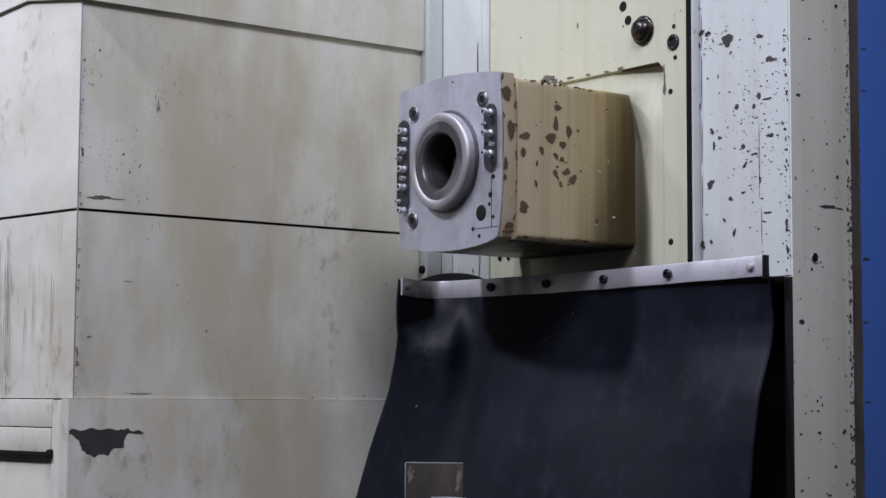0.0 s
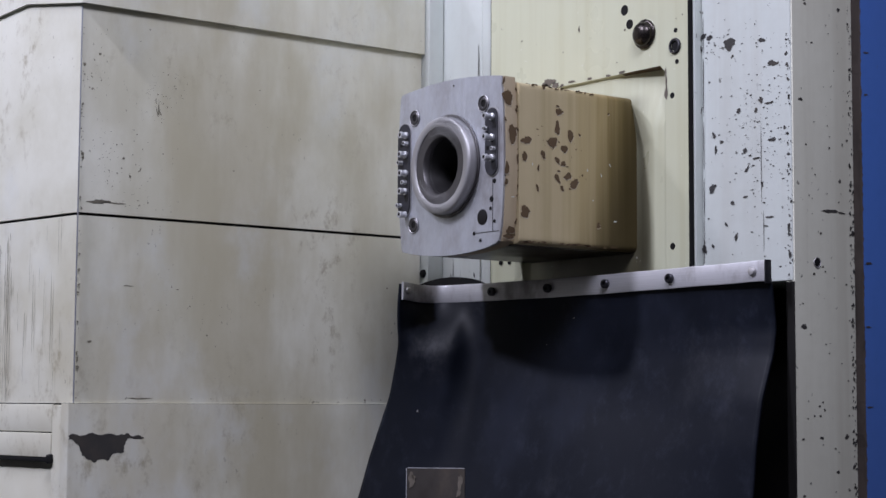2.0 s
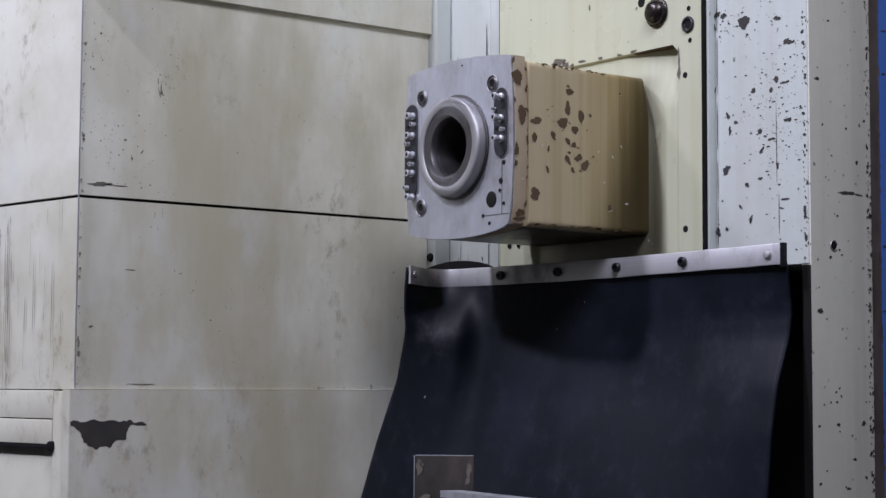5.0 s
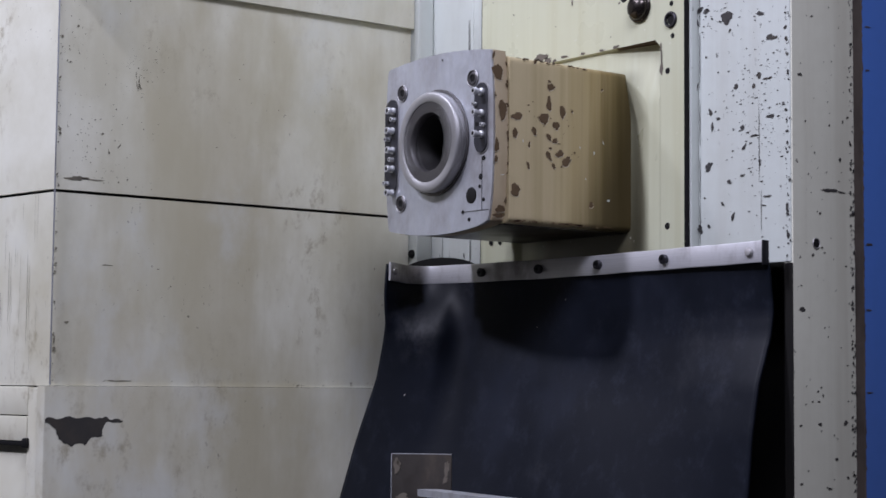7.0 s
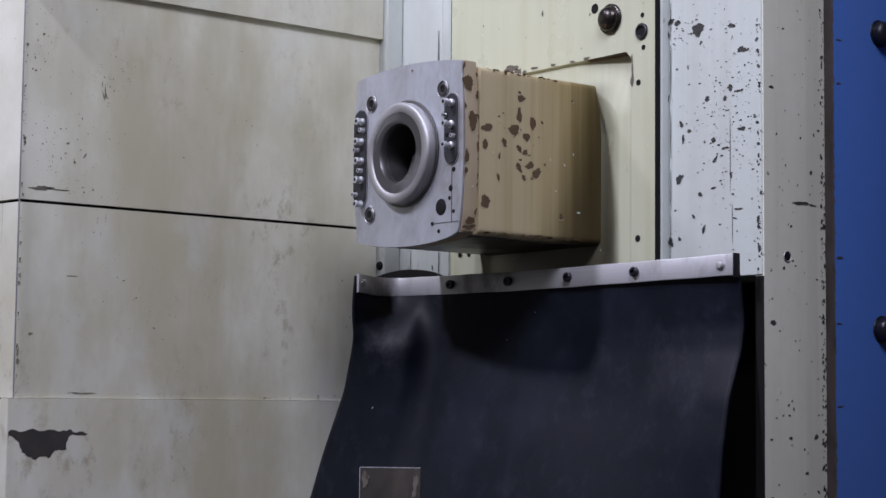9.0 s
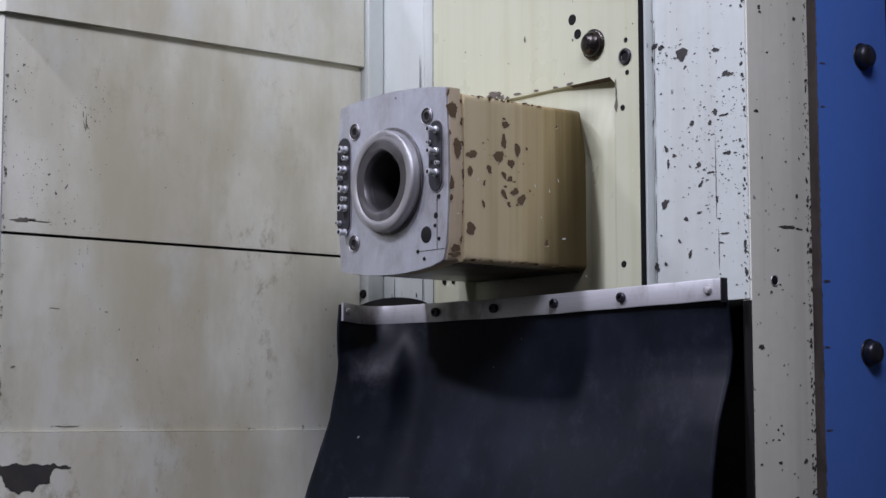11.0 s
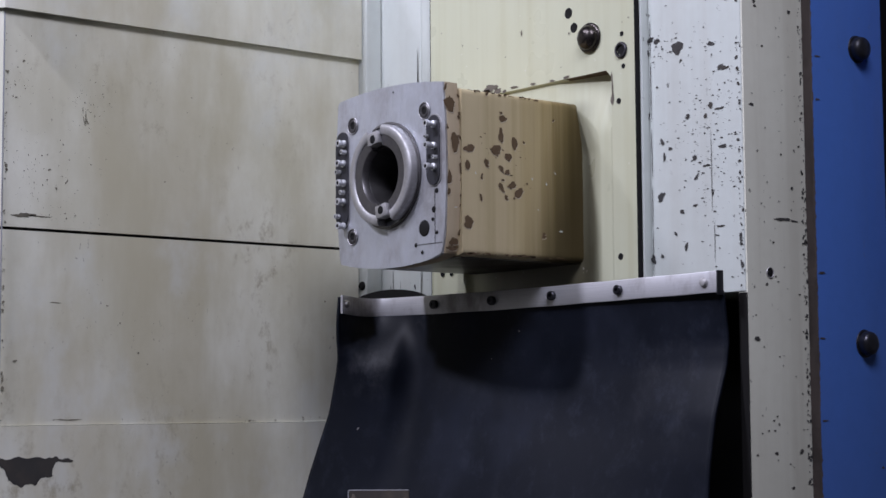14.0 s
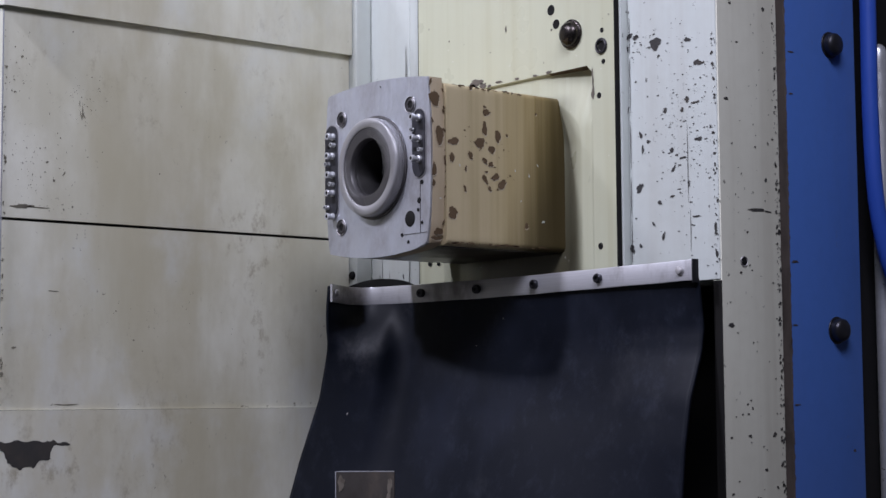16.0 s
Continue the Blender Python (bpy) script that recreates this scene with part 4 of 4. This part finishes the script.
    part("rear_flap", prism([(-0.305, 1.60)] + hump + [(-0.135, 1.60)], 0.180, 0.184), BLACK, b, "curled black rubber end")


# ---- the stepped way cover ----
def way_cover():
    c = thing("way_cover", (-0.4, -0.1, 0.0), "stained cream sheet-metal way cover in overlapping tiers", "machine cover")
    lead = Vector((-0.185, -0.028, 0)).normalized()
    side = Vector((-lead.y, lead.x, 0))
    if side.y > 0:
        side = -side

    def sheet(name, plan, z0, z1, label=""):
        """A bent sheet 5 mm thick that follows the plan."""
        bm = bmesh.new()
        rows = []
        for i, p in enumerate(plan):
            way = (Vector(plan[min(i + 1, len(plan) - 1)]) - Vector(plan[max(i - 1, 0)])).normalized()
            inn = Vector((way.y, -way.x))
            q = Vector(p) + 0.006 * inn
            low = z0[i] if isinstance(z0, tuple) else z0
            rows.append([bm.verts.new((*p, low)), bm.verts.new((*p, z1)), bm.verts.new((*q, z1)), bm.verts.new((*q, low))])
        for a, b in zip(rows, rows[1:]):
            for k in range(4):
                bm.faces.new((a[k], a[(k + 1) % 4], b[(k + 1) % 4], b[k]))
        bm.faces.new(rows[0]), bm.faces.new(rows[-1][::-1])
        bmesh.ops.bevel(bm, geom=[e for e in bm.edges if e.is_manifold and e.calc_face_angle(0) > 1.2], offset=0.0012, segments=2, affect="EDGES")
        return part(name, bm, COVER, c, label)

    def corner(off, y0=0.197, far=0.75, cy=-0.377):
        cx = -0.325 + off
        q = Vector((cx, cy - off * 0.4))
        return [(cx, y0), (cx, q.y + 0.004), (cx - 0.0012, q.y + 0.0012), (cx - 0.004, q.y - 0.0004), (q.x + far * lead.x, q.y + far * lead.y)]

    top = corner(0.0085)
    top.insert(4, (top[3][0] + 0.134 * lead.x, top[3][1] + 0.134 * lead.y))
    top.insert(5, (top[3][0] + 0.21 * lead.x, top[3][1] + 0.21 * lead.y))
    sheet("top_tier", top, (2.0215, 2.0215, 2.0215, 2.0215, 2.040, 2.033, 1.998), 2.20, "overhanging upper sheet")
    sheet("upper_tier", corner(0.0), 1.7365, 2.10)
    sheet("middle_tier", corner(-0.0012), 1.4795, 1.7325)
    low = corner(0.0030, cy=-0.384)
    sheet("lower_tier", low[:-1] + [(low[3][0] + 0.012 * lead.x, low[3][1] + 0.012 * lead.y)], 0.0, 1.4791)
    part("seam", box(-0.345, -0.330, -0.372, 0.20, 1.730, 1.739), BLACK, c, "dark gap between the tiers")
    part("core", box(-1.0, -0.345, -0.22, 0.18, 0.0, 2.19), BLACK, c)
    base = Vector((-0.325, -0.377, 0))

    def front_box(name, u0, u1, out0, out1, z0, z1, mat=COVER, label="", bevel=0.0015):
        bm = box(u0, u1, out0, out1, z0, z1, bevel)
        turn = Matrix(((lead.x, side.x, 0, base.x), (lead.y, side.y, 0, base.y), (0, 0, 1, 0), (0, 0, 0, 1)))
        bmesh.ops.transform(bm, matrix=turn, verts=bm.verts)
        return part(name, bm, mat, c, label)

    front_box("post", 0.0145, 0.0450, -0.010, 0.0030, 0.0, 1.4772, label="narrow cream post with a rounded head", bevel=0.003)
    front_box("rail_panel", 0.0475, 0.75, -0.010, 0.001, 1.4405, 1.4780)
    front_box("rail_panel", 0.0475, 0.75, -0.010, 0.002, 1.4065, 1.4390)
    front_box("lower_panel", 0.0475, 0.75, -0.040, -0.007, 0.0, 1.4004, label="recessed lower panel in shade")
    front_box("seal", 0.0470, 0.75, -0.012, 0.0015, 1.4005, 1.4060, BLACK, "black rubber seal under the ledge", 0.001)
    front_box("stop", 0.0385, 0.0500, -0.002, 0.009, 1.398, 1.411, BLACK, "black rubber stop", 0.004)
    # worn places: patch by the lower corner, scuffs, corner wear
    patch = bmesh.new()
    outline = [(-0.383, 1.4365), (-0.374, 1.4385), (-0.360, 1.4375), (-0.350, 1.4400), (-0.335, 1.4375), (-0.322, 1.4390), (-0.308, 1.4375), (-0.300, 1.4385), (-0.292, 1.4360), (-0.280, 1.4370), (-0.272, 1.4345), (-0.281, 1.4325), (-0.290, 1.4335), (-0.298, 1.4305), (-0.302, 1.4235), (-0.301, 1.4185), (-0.312, 1.4170), (-0.321, 1.4130), (-0.327, 1.4075), (-0.336, 1.4095), (-0.346, 1.4060), (-0.356, 1.4100), (-0.364, 1.4145), (-0.367, 1.4215), (-0.371, 1.4280), (-0.376, 1.4310), (-0.383, 1.4320)]
    rnd = random.Random(2)
    for size in (0.0016, 0.0009, 0.0005):
        finer = []
        for p, q in zip(outline, outline[1:] + outline[:1]):
            finer += [p, ((p[0] + q[0]) / 2 + rnd.uniform(-size, size), (p[1] + q[1]) / 2 + rnd.uniform(-size, size))]
        outline = finer
    patch.faces.new([patch.verts.new((-0.3214, y, 1.4385 + (z - 1.4385) * 1.18)) for y, z in outline])
    part("bare_patch", patch, PRIMER, c, "large dark patch of lost paint")
    s = [(-0.345, 1.7530, 0.026, 0.0055), (-0.325, 1.7520, 0.030, 0.0016), (-0.331, 1.7535, 0.008, 0.004), (-0.258, 1.890, 0.0018, 0.020), (-0.2605, 1.885, 0.0016, 0.012), (-0.2555, 1.8835, 0.002, 0.007), (-0.262, 1.899, 0.0012, 0.008), (-0.30, 1.79, 0.003, 0.004), (-0.285, 1.80, 0.002, 0.006), (-0.310, 1.815, 0.004, 0.003), (-0.349, 1.955, 0.004, 0.003)]
    s += specks(80, 51, -0.29, -0.21, 1.87, 1.96, 0.0004, 0.0014, 1.5, (-0.25, 1.91, 0.03, 0.035)) + specks(110, 52, -0.37, -0.22, 1.745, 1.87, 0.0004, 0.0017, 1.5, (-0.32, 1.79, 0.06, 0.06)) + specks(24, 58, -0.372, -0.33, 1.90, 2.01, 0.0004, 0.0014, 2.5) + specks(12, 53, -0.36, 0.15, 1.75, 2.0, 0.001, 0.003)
    part("scuff_wear", flakes(s, (-0.325, 0, 0), (0, 1, 0), (0, 0, 1), 54, 0.0006), SMUDGE, c, "dark scuffs and specks")["kind"] = "stuff"
    s = [(-0.355, 1.562, 0.006, 0.003), (-0.30, 1.64, 0.014, 0.0012), (-0.222, 1.638, 0.004, 0.0015), (-0.175, 1.575, 0.003, 0.003), (-0.275, 1.4865, 0.028, 0.0016), (-0.29, 1.487, 0.012, 0.0012), (0.135, 1.655, 0.003, 0.003)] + specks(22, 55, -0.37, 0.14, 1.485, 1.73, 0.0008, 0.0024) + specks(22, 56, -0.3, 0.14, 1.481, 1.49, 0.0012, 0.003, 1.0)
    part("scuff_wear", flakes(s, (-0.3262, 0, 0), (0, 1, 0), (0, 0, 1), 57, 0.0006), SMUDGE, c, "dark scuffs and specks")["kind"] = "stuff"
    rnd = random.Random(8)
    part("edge_wear", box(-0.3260, -0.3246, -0.3768, -0.3752, 1.480, 2.018), STEEL, c, "grey worn corner edge")
    nicks = specks(60, 63, -0.3745, -0.371, 1.48, 2.02, 0.0008, 0.003, 2.0)
    part("nick_wear", flakes(nicks, (-0.325, 0, 0), (0, 1, 0), (0, 0, 1), 64, 0.0011), SMUDGE, c, "dark nicks along the corner")["kind"] = "stuff"
    marks = [(u, z, 0.0013, h) for u, z, h in ((0.166, 1.66, 0.12), (0.163, 1.60, 0.16), (0.168, 1.56, 0.10), (0.186, 1.62, 0.20), (0.183, 1.52, 0.06), (0.10, 1.60, 0.10), (0.055, 1.60, 0.13), (0.120, 1.58, 0.05))] + [(0.152 + 0.04 * rnd.random(), 1.49 + 0.23 * rnd.random(), 0.0009, 0.01 + 0.07 * rnd.random() ** 2) for _ in range(34)] + [(0.03 + 0.11 * rnd.random(), 1.49 + 0.23 * rnd.random(), 0.0005, 0.02 + 0.06 * rnd.random()) for _ in range(16)]
    part("line_wear", flakes(marks, base + 0.0010 * side, lead, (0, 0, 1), 60, -0.0008, 0.3), SMUDGE, c, "dark vertical rubbing lines")["kind"] = "stuff"


# ---- the bracket in front, and the bed that carries it ----
def bed_and_bracket():
    t = thing("machine_bed", (0.2, -0.2, 0), "dark oily cast machine bed", "machine bed")
    part("casting", box(-0.30, 0.75, -0.75, 0.30, 0.0, 0.98, 0.02), RUSTED, t)
    g = thing("steel_stop", (0.117, -0.10, 0.98), "small rusty steel stop plate with a flat bar", "stop plate")
    a, b = Vector((0.092, -0.1285, 0)), Vector((0.1415, -0.0765, 0))
    way = (b - a).normalized()
    out = Vector((way.y, -way.x, 0))
    turn = Matrix(((way.x, out.x, 0, a.x), (way.y, out.y, 0, a.y), (0, 0, 1, 0), (0, 0, 0, 1)))
    w = (b - a).length

    def piece(name, mat, label="", *dims):
        bm = box(*dims)
        bmesh.ops.transform(bm, matrix=turn, verts=bm.verts)
        return part(name, bm, mat, g, label)

    piece("plate", RUSTED, "", 0, w, -0.006, 0, 0.98, 1.4025, 0.0007)
    piece("bright_edge", STEEL, "bright worn upper edge", 0.0006, w - 0.0006, -0.0058, -0.0002, 1.4024, 1.4032, 0.0002)
    piece("bright_edge", STEEL, "bright worn side edge", -0.0006, 0.0002, -0.0058, 0.0002, 1.30, 1.4026, 0.0001)
    spots = [(0.006, 1.385, 0.008, 0.016), (0.008, 1.392, 0.005, 0.006), (0.066, 1.388, 0.005, 0.02), (0.064, 1.372, 0.004, 0.012), (0.015, 1.352, 0.016, 0.008)]
    part("paint_residue", flakes(spots, a, way, (0, 0, 1), 71, 0.0006), TORN, g, "remains of tan paint")["kind"] = "stuff"
    p, q = Vector((0.150, -0.118, 1.3625)), Vector((0.52, -0.20, 1.366))
    d = (q - p).normalized()
    s = Vector((d.y, -d.x, 0)).normalized()
    bm = bmesh.new()
    rows = [[bm.verts.new(o + u * s + Vector((0, 0, z))) for u, z in ((-0.022, 0), (0.004, 0), (0.004, -0.008), (-0.022, -0.008))] for o in (p - 0.02 * d, q)]
    for k in range(4):
        bm.faces.new((rows[0][k], rows[0][(k + 1) % 4], rows[1][(k + 1) % 4], rows[1][k]))
    bm.faces.new(rows[0]), bm.faces.new(rows[1][::-1])
    part("flat_bar", bm, STEEL, g, "bare steel flat bar")


column()
blue_cover()
hose_and_rod()
saddle_plate()
SPINDLE = ram()
apron()
way_cover()
bed_and_bracket()


def turned(t):
    """Degrees that the spindle has still to turn to its stop, or has turned since it."""
    if t <= 13.1:
        return 560 + (13.1 - t) * 2400
    if t <= 13.5:
        return float(np.interp(t, [13.1, 13.2, 13.3, 13.4, 13.45, 13.5], [560, 320, 112, 22, 6, 0]))
    return -float(np.interp(t, [13.5, 13.7, 14.0, 14.3, 14.5, 14.6, 14.7, 14.8, 14.9, 15.0, 16.1], [0, 2, 10, 18, 25, 43, 63, 140, 260, 420, 420 + 1.1 * 2400]))


def motions():
    rows = []
    for f in range(0, 481):
        t = f / 30
        rows.append((t, pose(0, -0.1, 0, 0, turned(t) % 360, 0)))
    walk(SPINDLE, rows)


motions()
